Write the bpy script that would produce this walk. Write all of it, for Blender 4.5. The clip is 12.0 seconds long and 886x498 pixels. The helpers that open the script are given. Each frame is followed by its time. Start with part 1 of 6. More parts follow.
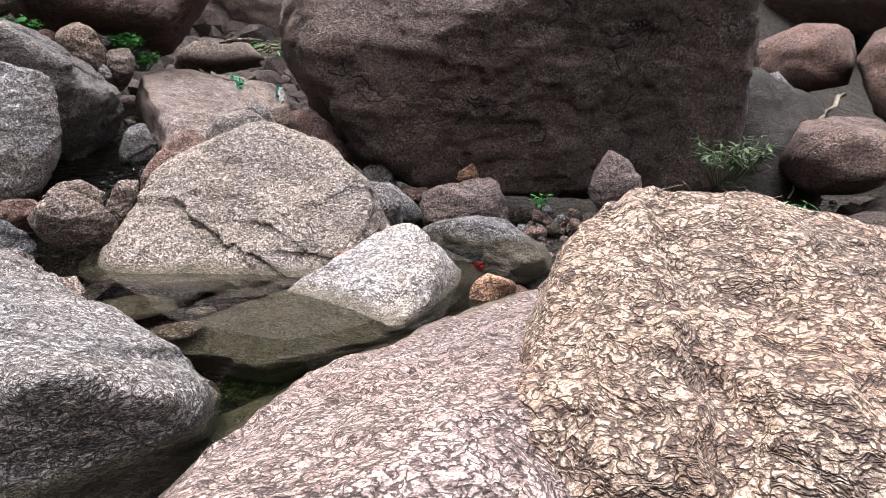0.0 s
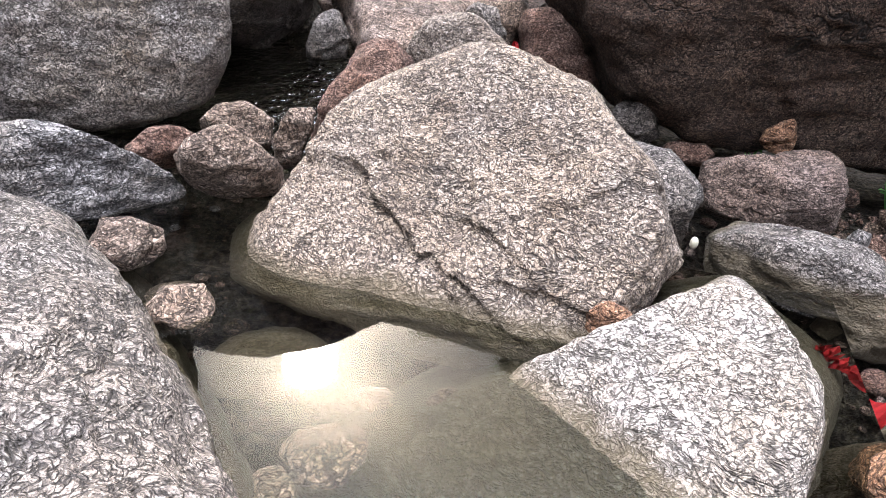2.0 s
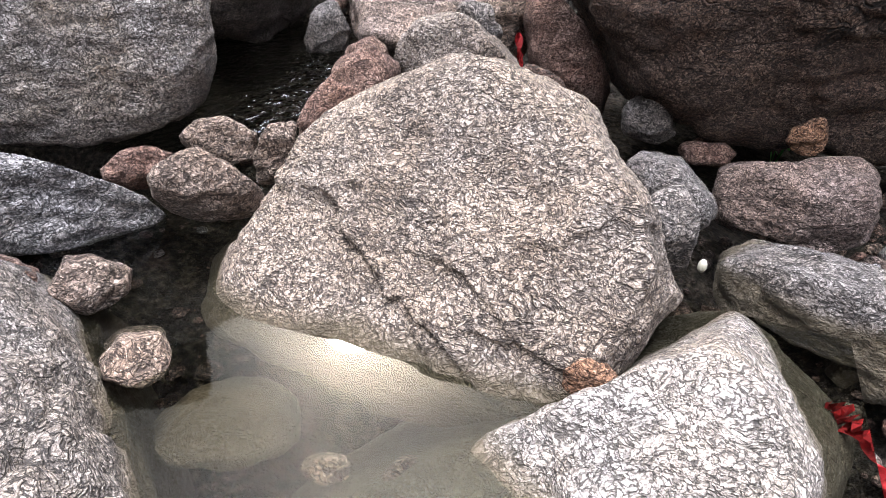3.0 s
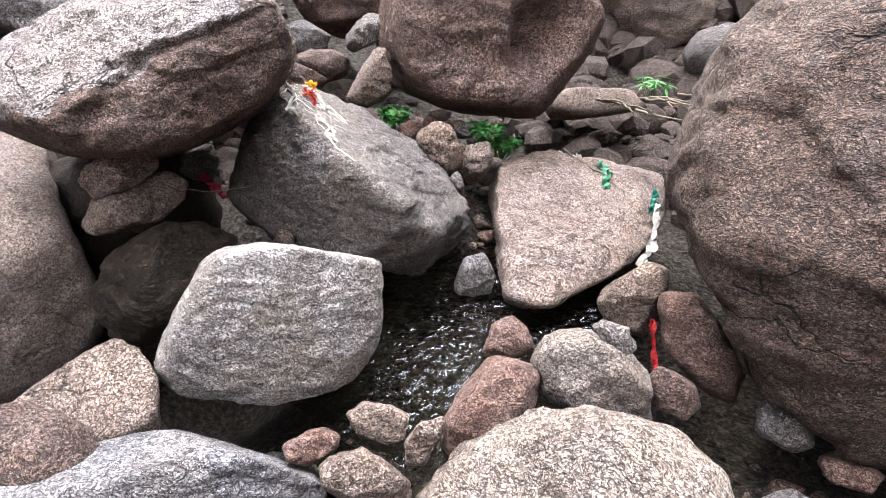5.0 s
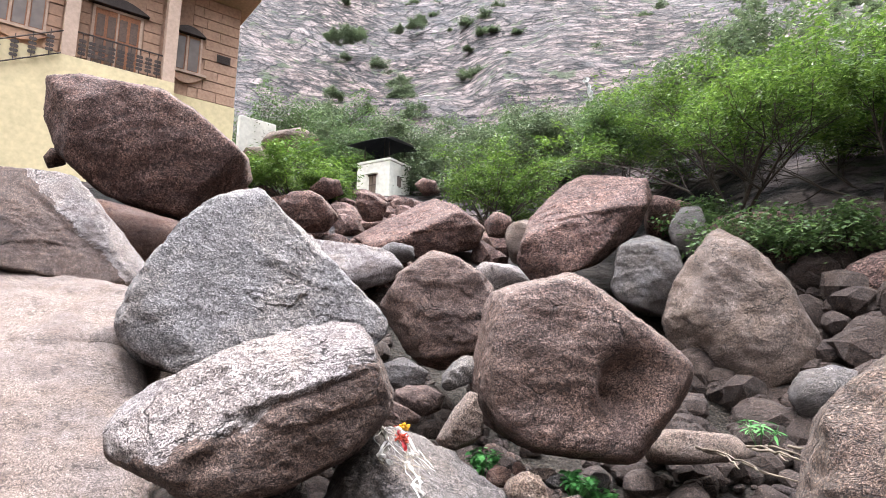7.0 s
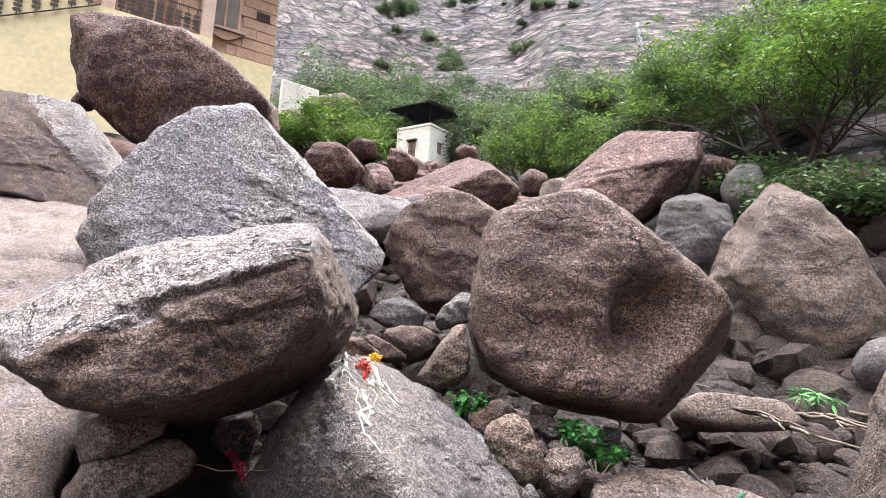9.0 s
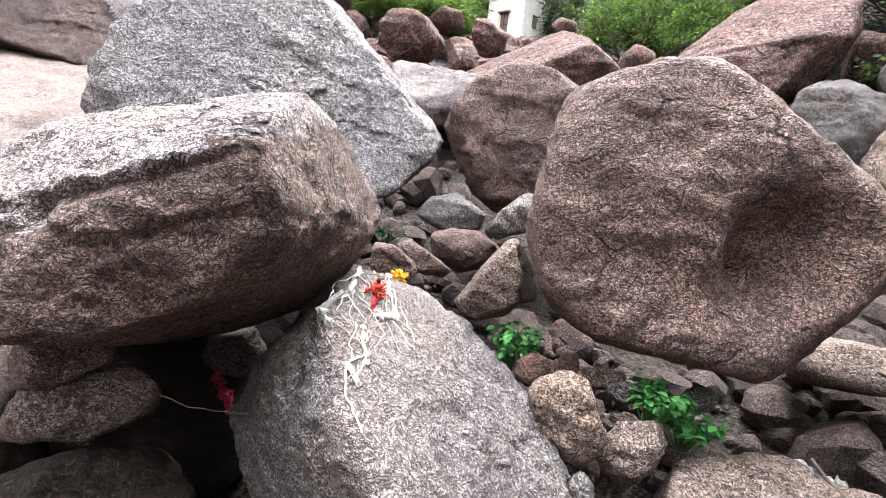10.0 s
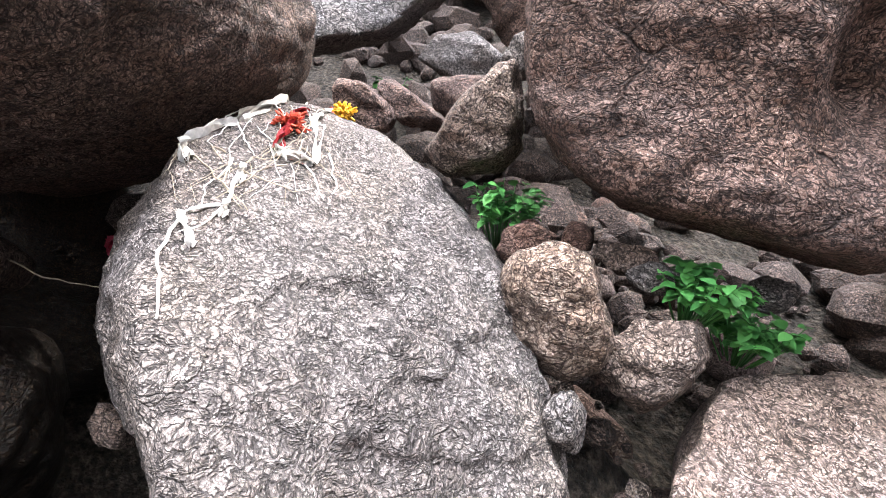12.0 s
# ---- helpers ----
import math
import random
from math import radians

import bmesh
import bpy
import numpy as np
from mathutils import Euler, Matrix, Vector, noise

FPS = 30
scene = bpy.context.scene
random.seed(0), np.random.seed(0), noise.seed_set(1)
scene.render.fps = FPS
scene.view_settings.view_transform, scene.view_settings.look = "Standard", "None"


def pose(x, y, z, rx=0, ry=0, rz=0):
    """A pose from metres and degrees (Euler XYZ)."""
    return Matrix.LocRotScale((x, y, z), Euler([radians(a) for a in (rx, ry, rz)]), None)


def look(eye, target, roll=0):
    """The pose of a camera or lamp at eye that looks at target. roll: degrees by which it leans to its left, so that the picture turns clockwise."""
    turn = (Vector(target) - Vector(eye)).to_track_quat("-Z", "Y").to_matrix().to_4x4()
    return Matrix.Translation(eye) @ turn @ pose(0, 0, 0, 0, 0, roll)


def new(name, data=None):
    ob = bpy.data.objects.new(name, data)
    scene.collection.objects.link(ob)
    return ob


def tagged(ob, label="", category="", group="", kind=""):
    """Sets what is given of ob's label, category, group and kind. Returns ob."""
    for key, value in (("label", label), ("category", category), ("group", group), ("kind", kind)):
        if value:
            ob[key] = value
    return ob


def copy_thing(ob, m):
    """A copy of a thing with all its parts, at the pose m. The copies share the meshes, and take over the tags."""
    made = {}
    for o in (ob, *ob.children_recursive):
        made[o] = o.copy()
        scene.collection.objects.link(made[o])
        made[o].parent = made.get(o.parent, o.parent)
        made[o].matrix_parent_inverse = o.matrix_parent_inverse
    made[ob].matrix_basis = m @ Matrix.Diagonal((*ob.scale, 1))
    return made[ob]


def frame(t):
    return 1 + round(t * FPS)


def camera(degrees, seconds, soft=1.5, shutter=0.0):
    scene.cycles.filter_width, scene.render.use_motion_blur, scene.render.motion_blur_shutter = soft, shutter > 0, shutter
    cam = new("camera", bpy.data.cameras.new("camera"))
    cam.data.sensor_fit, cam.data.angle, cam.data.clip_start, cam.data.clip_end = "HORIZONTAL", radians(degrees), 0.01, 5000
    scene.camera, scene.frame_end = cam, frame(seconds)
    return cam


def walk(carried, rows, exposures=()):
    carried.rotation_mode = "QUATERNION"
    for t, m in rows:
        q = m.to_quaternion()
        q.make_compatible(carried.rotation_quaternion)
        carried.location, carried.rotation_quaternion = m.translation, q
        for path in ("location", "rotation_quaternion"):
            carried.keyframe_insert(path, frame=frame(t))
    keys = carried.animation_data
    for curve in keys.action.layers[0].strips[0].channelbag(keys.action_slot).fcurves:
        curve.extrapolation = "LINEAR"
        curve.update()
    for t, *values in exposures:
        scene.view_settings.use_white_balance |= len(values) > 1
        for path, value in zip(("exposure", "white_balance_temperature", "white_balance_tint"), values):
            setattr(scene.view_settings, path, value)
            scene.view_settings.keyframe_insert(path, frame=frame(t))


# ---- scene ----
cam = camera(73.7, 12.0, 0.8)
PATH = [
    (0, (0.333, 0.025, 1.058), (0.241, 1.952, 0.53), 0.8),
    (0.5, (-0.069, 0.712, 1.171), (-0.284, 2.612, 0.586), 2.0),
    (1, (-0.302, 1.106, 1.285), (-0.654, 2.952, 0.6), 2.8),
    (1.5, (-0.308, 1.415, 1.229), (-0.804, 3.176, 0.421), 3.4),
    (2, (-0.356, 1.518, 1.192), (-0.962, 3.186, 0.27), 3.5),
    (2.5, (-0.31, 1.704, 1.084), (-0.997, 3.295, 0.086), 1.9),
    (2.7, (-0.271, 1.805, 1.17), (-0.958, 3.38, 0.145), 1.1),
    (4.3, (-0.222, 1.955, 2.146), (-1.108, 3.439, 1.14), 0.5),
    (4.5, (-0.292, 1.939, 2.262), (-1.254, 3.429, 1.337), 0.2),
    (5, (-0.382, 1.925, 2.468), (-1.517, 3.414, 1.765), 0.0),
    (5.2, (-0.38, 1.909, 2.548), (-1.576, 3.391, 1.937), -0.2),
    (5.5, (-0.366, 1.9, 2.573), (-1.646, 3.374, 2.139), 0.2),
    (6, (-0.322, 1.902, 2.67), (-1.714, 3.331, 2.532), 0.4),
    (6.5, (-0.27, 1.881, 2.795), (-1.711, 3.255, 2.984), 1.0),
    (6.7, (-0.268, 1.873, 2.82), (-1.712, 3.227, 3.105), 1.1),
    (8.3, (-0.203, 2.297, 2.543), (-1.624, 3.666, 2.865), 1.7),
    (8.5, (-0.274, 2.476, 2.435), (-1.715, 3.825, 2.76), 1.9),
    (9, (-0.657, 3.039, 2.311), (-2.206, 4.282, 2.546), 3.8),
    (9.5, (-1.135, 3.733, 2.355), (-2.79, 4.856, 2.408), 5.6),
    (10, (-1.502, 4.033, 2.501), (-3.203, 5.07, 2.325), 7.2),
    (10.5, (-1.776, 4.203, 2.397), (-3.491, 5.145, 1.986), 8.2),
    (11, (-1.929, 4.413, 2.197), (-3.634, 5.275, 1.606), 8.4),
    (11.5, (-2.112, 4.876, 2.014), (-3.828, 5.731, 1.447), 8.0),
    (12, (-2.148, 5.058, 2.144), (-3.877, 5.903, 1.599), 7.3),
]
# the clip's camera opens up a little once the bright pool is out of view
EXPOSURE = [(0, 2.4), (1.0, 2.65), (2.0, 2.52), (2.7, 2.44), (4.5, 2.9), (5.5, 2.98), (6.5, 2.93), (8.5, 2.77), (9.5, 3.0), (10.5, 3.15), (12, 3.2)]
# the plan below is drawn a little too large: doors and the eye's height give this factor
SIZE = 0.86
walk(cam, [(t, look(Vector(eye) * SIZE, Vector(target) * SIZE, roll)) for t, eye, target, roll in PATH], EXPOSURE)

# ---------------------------------------------------------------- light
SUN_EL, SUN_AZ = 38.0, -35.0      # the sun stands behind thin cloud
world = bpy.data.worlds.new("overcast_sky")
scene.world = world
world.use_nodes = True
wn, wl = world.node_tree.nodes, world.node_tree.links
sky = wn.new("ShaderNodeTexSky")
sky.sky_type, sky.sun_disc = "NISHITA", False
sky.sun_elevation, sky.sun_rotation = radians(SUN_EL), radians(SUN_AZ)
sky.air_density, sky.dust_density = 1.2, 3.0
# a high cloud cover that goes round the whole sky
wc = wn.new("ShaderNodeTexCoord")
wmap = wn.new("ShaderNodeMapping")
wmap.inputs["Scale"].default_value = (1.6, 1.6, 3.0)
wnoise = wn.new("ShaderNodeTexNoise")
wnoise.inputs["Scale"].default_value, wnoise.inputs["Detail"].default_value = 1.7, 6.0
wramp = wn.new("ShaderNodeValToRGB")
wramp.color_ramp.elements[0].position, wramp.color_ramp.elements[1].position = 0.40, 0.62
wramp.color_ramp.elements[0].color, wramp.color_ramp.elements[1].color = (0.08, 0.08, 0.08, 1), (0.95, 0.95, 0.95, 1)
wmix = wn.new("ShaderNodeMix")
wmix.data_type = "RGBA"
wmix.inputs["B"].default_value = (9.95, 9.9, 9.9, 1)
wl.new(wc.outputs["Generated"], wmap.inputs["Vector"])
wl.new(wmap.outputs[0], wnoise.inputs["Vector"])
wl.new(wnoise.outputs["Fac"], wramp.inputs[0])
wl.new(wramp.outputs[0], wmix.inputs["Factor"])
wl.new(sky.outputs[0], wmix.inputs["A"])
# the cloud is brightest round the hidden sun
az, el = radians(SUN_AZ), radians(SUN_EL)
sun_dir = Vector((math.sin(az) * math.cos(el), math.cos(az) * math.cos(el), math.sin(el)))
wdot = wn.new("ShaderNodeVectorMath")
wdot.operation = "DOT_PRODUCT"
wdot.inputs[1].default_value = sun_dir
wl.new(wc.outputs["Generated"], wdot.inputs[0])
wpos = wn.new("ShaderNodeMath")
wpos.operation = "MAXIMUM"
wpos.inputs[1].default_value = 0.0
wl.new(wdot.outputs["Value"], wpos.inputs[0])
wpow = wn.new("ShaderNodeMath")
wpow.operation = "POWER"
wpow.inputs[1].default_value = 75.0
wl.new(wpos.outputs[0], wpow.inputs[0])
wgain = wn.new("ShaderNodeMath")
wgain.operation = "MULTIPLY_ADD"
wgain.inputs[1].default_value = 1.3
# an overcast sky is brighter overhead than near the horizon
wsep = wn.new("ShaderNodeSeparateXYZ")
wl.new(wc.outputs["Generated"], wsep.inputs[0])
wzen = wn.new("ShaderNodeMapRange")
wzen.inputs["From Min"].default_value, wzen.inputs["From Max"].default_value = 0.0, 1.0
wzen.inputs["To Min"].default_value, wzen.inputs["To Max"].default_value = 0.06, 7.6
wsq = wn.new("ShaderNodeMath")
wsq.operation = "POWER"
wsq.inputs[1].default_value = 10.0
wup = wn.new("ShaderNodeMath")
wup.operation = "MAXIMUM"
wup.inputs[1].default_value = 0.0
wl.new(wsep.outputs["Z"], wup.inputs[0])
wl.new(wup.outputs[0], wsq.inputs[0])
wl.new(wsq.outputs[0], wzen.inputs["Value"])
# a broad bright lobe added to the unseen sky, to light faces turned downstream
wlobe = wn.new("ShaderNodeVectorMath")
wlobe.operation = "DOT_PRODUCT"
wlobe.inputs[1].default_value = Vector((0.32, -0.85, 0.42)).normalized()
wl.new(wc.outputs["Generated"], wlobe.inputs[0])
wpos2 = wn.new("ShaderNodeMath")
wpos2.operation = "MAXIMUM"
wpos2.inputs[1].default_value = 0.0
wl.new(wlobe.outputs["Value"], wpos2.inputs[0])
wbroad = wn.new("ShaderNodeMath")
wbroad.operation = "POWER"
wbroad.inputs[1].default_value = 2.0
wl.new(wpos2.outputs[0], wbroad.inputs[0])
wside = wn.new("ShaderNodeMath")
wside.operation = "MULTIPLY_ADD"
wside.inputs[1].default_value = 0.95
wl.new(wbroad.outputs[0], wside.inputs[0])
wl.new(wzen.outputs[0], wside.inputs[2])
# thin bright cloud low in the sky beside the sun
waz, wel = radians(-16), radians(29)
wlow = wn.new("ShaderNodeVectorMath")
wlow.operation = "DOT_PRODUCT"
wlow.inputs[1].default_value = Vector((math.sin(waz) * math.cos(wel), math.cos(waz) * math.cos(wel), math.sin(wel)))
wl.new(wc.outputs["Generated"], wlow.inputs[0])
wlow_pos = wn.new("ShaderNodeMath")
wlow_pos.operation = "MAXIMUM"
wlow_pos.inputs[1].default_value = 0.0
wl.new(wlow.outputs["Value"], wlow_pos.inputs[0])
wlow_pow = wn.new("ShaderNodeMath")
wlow_pow.operation = "POWER"
wlow_pow.inputs[1].default_value = 24.0
wl.new(wlow_pos.outputs[0], wlow_pow.inputs[0])
wthin = wn.new("ShaderNodeMath")
wthin.operation = "MULTIPLY_ADD"
wthin.inputs[1].default_value = 0.4
wl.new(wlow_pow.outputs[0], wthin.inputs[0])
wl.new(wside.outputs[0], wthin.inputs[2])
wl.new(wthin.outputs[0], wgain.inputs[2])
wl.new(wpow.outputs[0], wgain.inputs[0])
wscale = wn.new("ShaderNodeVectorMath")
wscale.operation = "SCALE"
wl.new(wmix.outputs["Result"], wscale.inputs[0])
wl.new(wgain.outputs[0], wscale.inputs["Scale"])
wbg = wn["Background"]
wl.new(wscale.outputs[0], wbg.inputs["Color"])
wbg.inputs["Strength"].default_value = 0.13

sun = new("sun", bpy.data.lights.new("sun", "SUN"))
sun.data.energy, sun.data.angle, sun.data.color = 0.95, radians(5), (1.0, 0.95, 0.89)
sun.matrix_world = look(sun_dir * 40, (0, 0, 0))


# ---------------------------------------------------------------- materials
def shader(name, rough=0.8, spec=0.3):
    m = bpy.data.materials.new(name)
    m.use_nodes = True
    b = m.node_tree.nodes["Principled BSDF"]
    b.inputs["Roughness"].default_value = rough
    b.inputs["Specular IOR Level"].default_value = spec
    return m, m.node_tree.nodes, m.node_tree.links, b


def tex(nodes, links, kind, scale, vec, detail=4.0, **more):
    n = nodes.new("ShaderNodeTex" + kind)
    n.inputs["Scale"].default_value = scale
    if "Detail" in n.inputs:
        n.inputs["Detail"].default_value = detail
    for k, v in more.items():
        n.inputs[k].default_value = v
    links.new(vec, n.inputs["Vector"])
    return n


def ramp(nodes, links, fac, *stops):
    r = nodes.new("ShaderNodeValToRGB")
    r.color_ramp.elements[0].position, r.color_ramp.elements[1].position = stops[0][0], stops[-1][0]
    r.color_ramp.elements[0].color = (*stops[0][1], 1)
    r.color_ramp.elements[1].color = (*stops[-1][1], 1)
    for p, c in stops[1:-1]:
        r.color_ramp.elements.new(p).color = (*c, 1)
    links.new(fac, r.inputs[0])
    return r.outputs[0]


def mix(nodes, links, fac, a, b, mode="MIX"):
    m = nodes.new("ShaderNodeMix")
    m.data_type, m.blend_type = "RGBA", mode
    for sock, v in (("Factor", fac), ("A", a), ("B", b)):
        if isinstance(v, (int, float)):
            m.inputs[sock].default_value = v
        elif isinstance(v, tuple):
            m.inputs[sock].default_value = (*v, 1)
        else:
            links.new(v, m.inputs[sock])
    return m.outputs["Result"]


def grey(v):
    return (v, v, v)


def granite(name, base, light, dark, stain, stain_amount=0.5, grain=75.0, cracks=0.35, relief=1.0, rough=0.86, damp=False):
    """Coarse weathered granite: crystals, bands of stain, thin cracks and a pitted skin."""
    base, light, dark, stain = (tuple(0.52 * k * q for k, q in zip((1.04, 0.97, 1.0), c)) for c in (base, light, dark, stain))
    m, n, l, b = shader(name, rough, 0.25)
    pos = n.new("ShaderNodeNewGeometry").outputs["Position"]
    warp = tex(n, l, "Noise", 9.0, pos, 3.0)
    off = n.new("ShaderNodeVectorMath")
    off.operation = "SCALE"
    off.inputs["Scale"].default_value = 0.05
    l.new(warp.outputs["Color"], off.inputs[0])
    vec = n.new("ShaderNodeVectorMath")
    l.new(pos, vec.inputs[0])
    l.new(off.outputs[0], vec.inputs[1])
    v = vec.outputs[0]
    # bedding: everything runs longer along it than across it
    bed = n.new("ShaderNodeMapping")
    bed.inputs["Rotation"].default_value, bed.inputs["Scale"].default_value = (0.5, 0.3, 0.7), (0.9, 1.0, 1.2)
    l.new(v, bed.inputs["Vector"])
    bv = bed.outputs[0]
    ledges = tex(n, l, "Noise", 6.0, bv, 6.0, Roughness=0.62, Distortion=0.5)
    fissure = tex(n, l, "Noise", grain * 0.62, bv, 2.0, Roughness=0.5, Distortion=0.35)
    hair = tex(n, l, "Noise", grain * 1.5, bv, 2.0, Roughness=0.6, Distortion=0.3)
    crystal = tex(n, l, "Voronoi", grain * 2.4, v, 0.0)
    patches = tex(n, l, "Noise", 1.1, v, 5.0, Roughness=0.6)
    blotch = tex(n, l, "Noise", 3.3, v, 5.0, Roughness=0.65)
    # crystals of quartz, feldspar and mica
    sepc = n.new("ShaderNodeSeparateColor")
    l.new(crystal.outputs["Color"], sepc.inputs[0])
    body = ramp(n, l, sepc.outputs[0], (0.0, tuple(0.55 * p + 0.45 * q for p, q in zip(dark, base))), (0.22, tuple(0.93 * q for q in base)), (0.55, tuple(1.2 * q for q in base)), (0.75, tuple(0.6 * p + 0.4 * q for p, q in zip(light, base))), (1.0, tuple(1.35 * q for q in light)))
    body = mix(n, l, 1.0, body, ramp(n, l, ledges.outputs["Fac"], (0.33, grey(0.85)), (0.5, grey(1.0)), (0.66, grey(1.08))), "MULTIPLY")
    tone = ramp(n, l, patches.outputs["Fac"], (0.30, (0.60, 0.56, 0.55)), (0.46, grey(0.95)), (0.56, (1.08, 1.02, 0.94)), (0.70, (1.22, 1.21, 1.18)))
    body = mix(n, l, 1.0, body, tone, "MULTIPLY")
    st = ramp(n, l, blotch.outputs["Fac"], (0.44, grey(0.0)), (0.66, grey(stain_amount)))
    body = mix(n, l, st, body, stain)
    # short wormy fissures between the grains, and hair cracks
    worm = ramp(n, l, fissure.outputs["Fac"], (0.445, grey(0.0)), (0.484, grey(0.92)), (0.516, grey(0.92)), (0.555, grey(0.0)))
    body = mix(n, l, worm, body, tuple(0.3 * c for c in dark))
    worm2 = ramp(n, l, hair.outputs["Fac"], (0.43, grey(0.0)), (0.485, grey(0.7)), (0.515, grey(0.7)), (0.57, grey(0.0)))
    body = mix(n, l, worm2, body, tuple(0.6 * c for c in dark))
    mottle = tex(n, l, "Noise", grain * 0.22, bv, 3.0, Roughness=0.6, Distortion=0.9)
    worm3 = ramp(n, l, mottle.outputs["Fac"], (0.45, grey(0.0)), (0.49, grey(0.6)), (0.51, grey(0.6)), (0.55, grey(0.0)))
    body = mix(n, l, worm3, body, tuple(0.5 * c for c in dark))
    # longer wavy seams along the bedding
    sv = n.new("ShaderNodeMapping")
    sv.inputs["Rotation"].default_value, sv.inputs["Scale"].default_value = (0.35, 0.25, 0.9), (0.5, 0.6, 1.7)
    l.new(v, sv.inputs["Vector"])
    seam_n = tex(n, l, "Noise", 9.0, sv.outputs[0], 4.0, Roughness=0.55, Distortion=0.5)
    seam = ramp(n, l, seam_n.outputs["Fac"], (0.482, grey(0.0)), (0.5, grey(1.0)), (0.518, grey(0.0)))
    seam_gate = ramp(n, l, tex(n, l, "Noise", 5.0, v, 3.0).outputs["Fac"], (0.48, grey(0.0)), (0.60, grey(0.85)))
    seam = mix(n, l, 1.0, seam, seam_gate, "MULTIPLY")
    body = mix(n, l, seam, body, tuple(0.35 * c for c in dark))
    # long open cracks
    cv = n.new("ShaderNodeMapping")
    cv.inputs["Rotation"].default_value, cv.inputs["Scale"].default_value = (0.5, 0.35, 0.2), (0.55, 0.75, 1.7)
    bend = tex(n, l, "Noise", 2.2, pos, 5.0)
    bs = n.new("ShaderNodeVectorMath")
    bs.operation = "SCALE"
    bs.inputs["Scale"].default_value = 0.7
    l.new(bend.outputs["Color"], bs.inputs[0])
    badd = n.new("ShaderNodeVectorMath")
    l.new(pos, badd.inputs[0])
    l.new(bs.outputs[0], badd.inputs[1])
    l.new(badd.outputs[0], cv.inputs["Vector"])
    vor = n.new("ShaderNodeTexVoronoi")
    vor.feature = "DISTANCE_TO_EDGE"
    vor.inputs["Scale"].default_value = 1.7
    l.new(cv.outputs[0], vor.inputs["Vector"])
    line = ramp(n, l, vor.outputs["Distance"], (0.004, grey(1.0)), (0.017, grey(0.0)))
    gate = ramp(n, l, tex(n, l, "Noise", 1.9, pos, 2.0).outputs["Fac"], (0.53, grey(0.0)), (0.60, grey(min(0.85, cracks * 1.2))))
    crack = mix(n, l, 1.0, line, gate, "MULTIPLY")
    body = mix(n, l, crack, body, tuple(0.2 * c for c in dark))
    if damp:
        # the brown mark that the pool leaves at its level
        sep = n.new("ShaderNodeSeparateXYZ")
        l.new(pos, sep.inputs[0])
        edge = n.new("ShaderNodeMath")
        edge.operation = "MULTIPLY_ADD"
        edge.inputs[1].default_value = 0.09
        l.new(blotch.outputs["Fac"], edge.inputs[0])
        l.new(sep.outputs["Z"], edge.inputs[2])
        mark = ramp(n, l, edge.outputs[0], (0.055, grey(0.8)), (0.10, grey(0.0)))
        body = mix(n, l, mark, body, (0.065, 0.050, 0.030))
    l.new(body, b.inputs["Base Color"])
    # relief, in metres
    height = None
    for sock, amount in ((ledges.outputs["Fac"], 0.07), (fissure.outputs["Fac"], 0.016), (worm, -0.007), (worm3, -0.012), (seam, -0.02), (crack, -0.05), (hair.outputs["Fac"], 0.006)):
        h = n.new("ShaderNodeMath")
        h.operation = "MULTIPLY_ADD"
        h.inputs[1].default_value = amount
        h.inputs[2].default_value = 0.0
        l.new(sock, h.inputs[0])
        if height:
            l.new(height, h.inputs[2])
        height = h.outputs[0]
    bump = n.new("ShaderNodeBump")
    bump.inputs["Strength"].default_value, bump.inputs["Distance"].default_value = min(1.0, 0.85 * relief), 1.0
    l.new(height, bump.inputs["Height"])
    l.new(bump.outputs[0], b.inputs["Normal"])
    return m


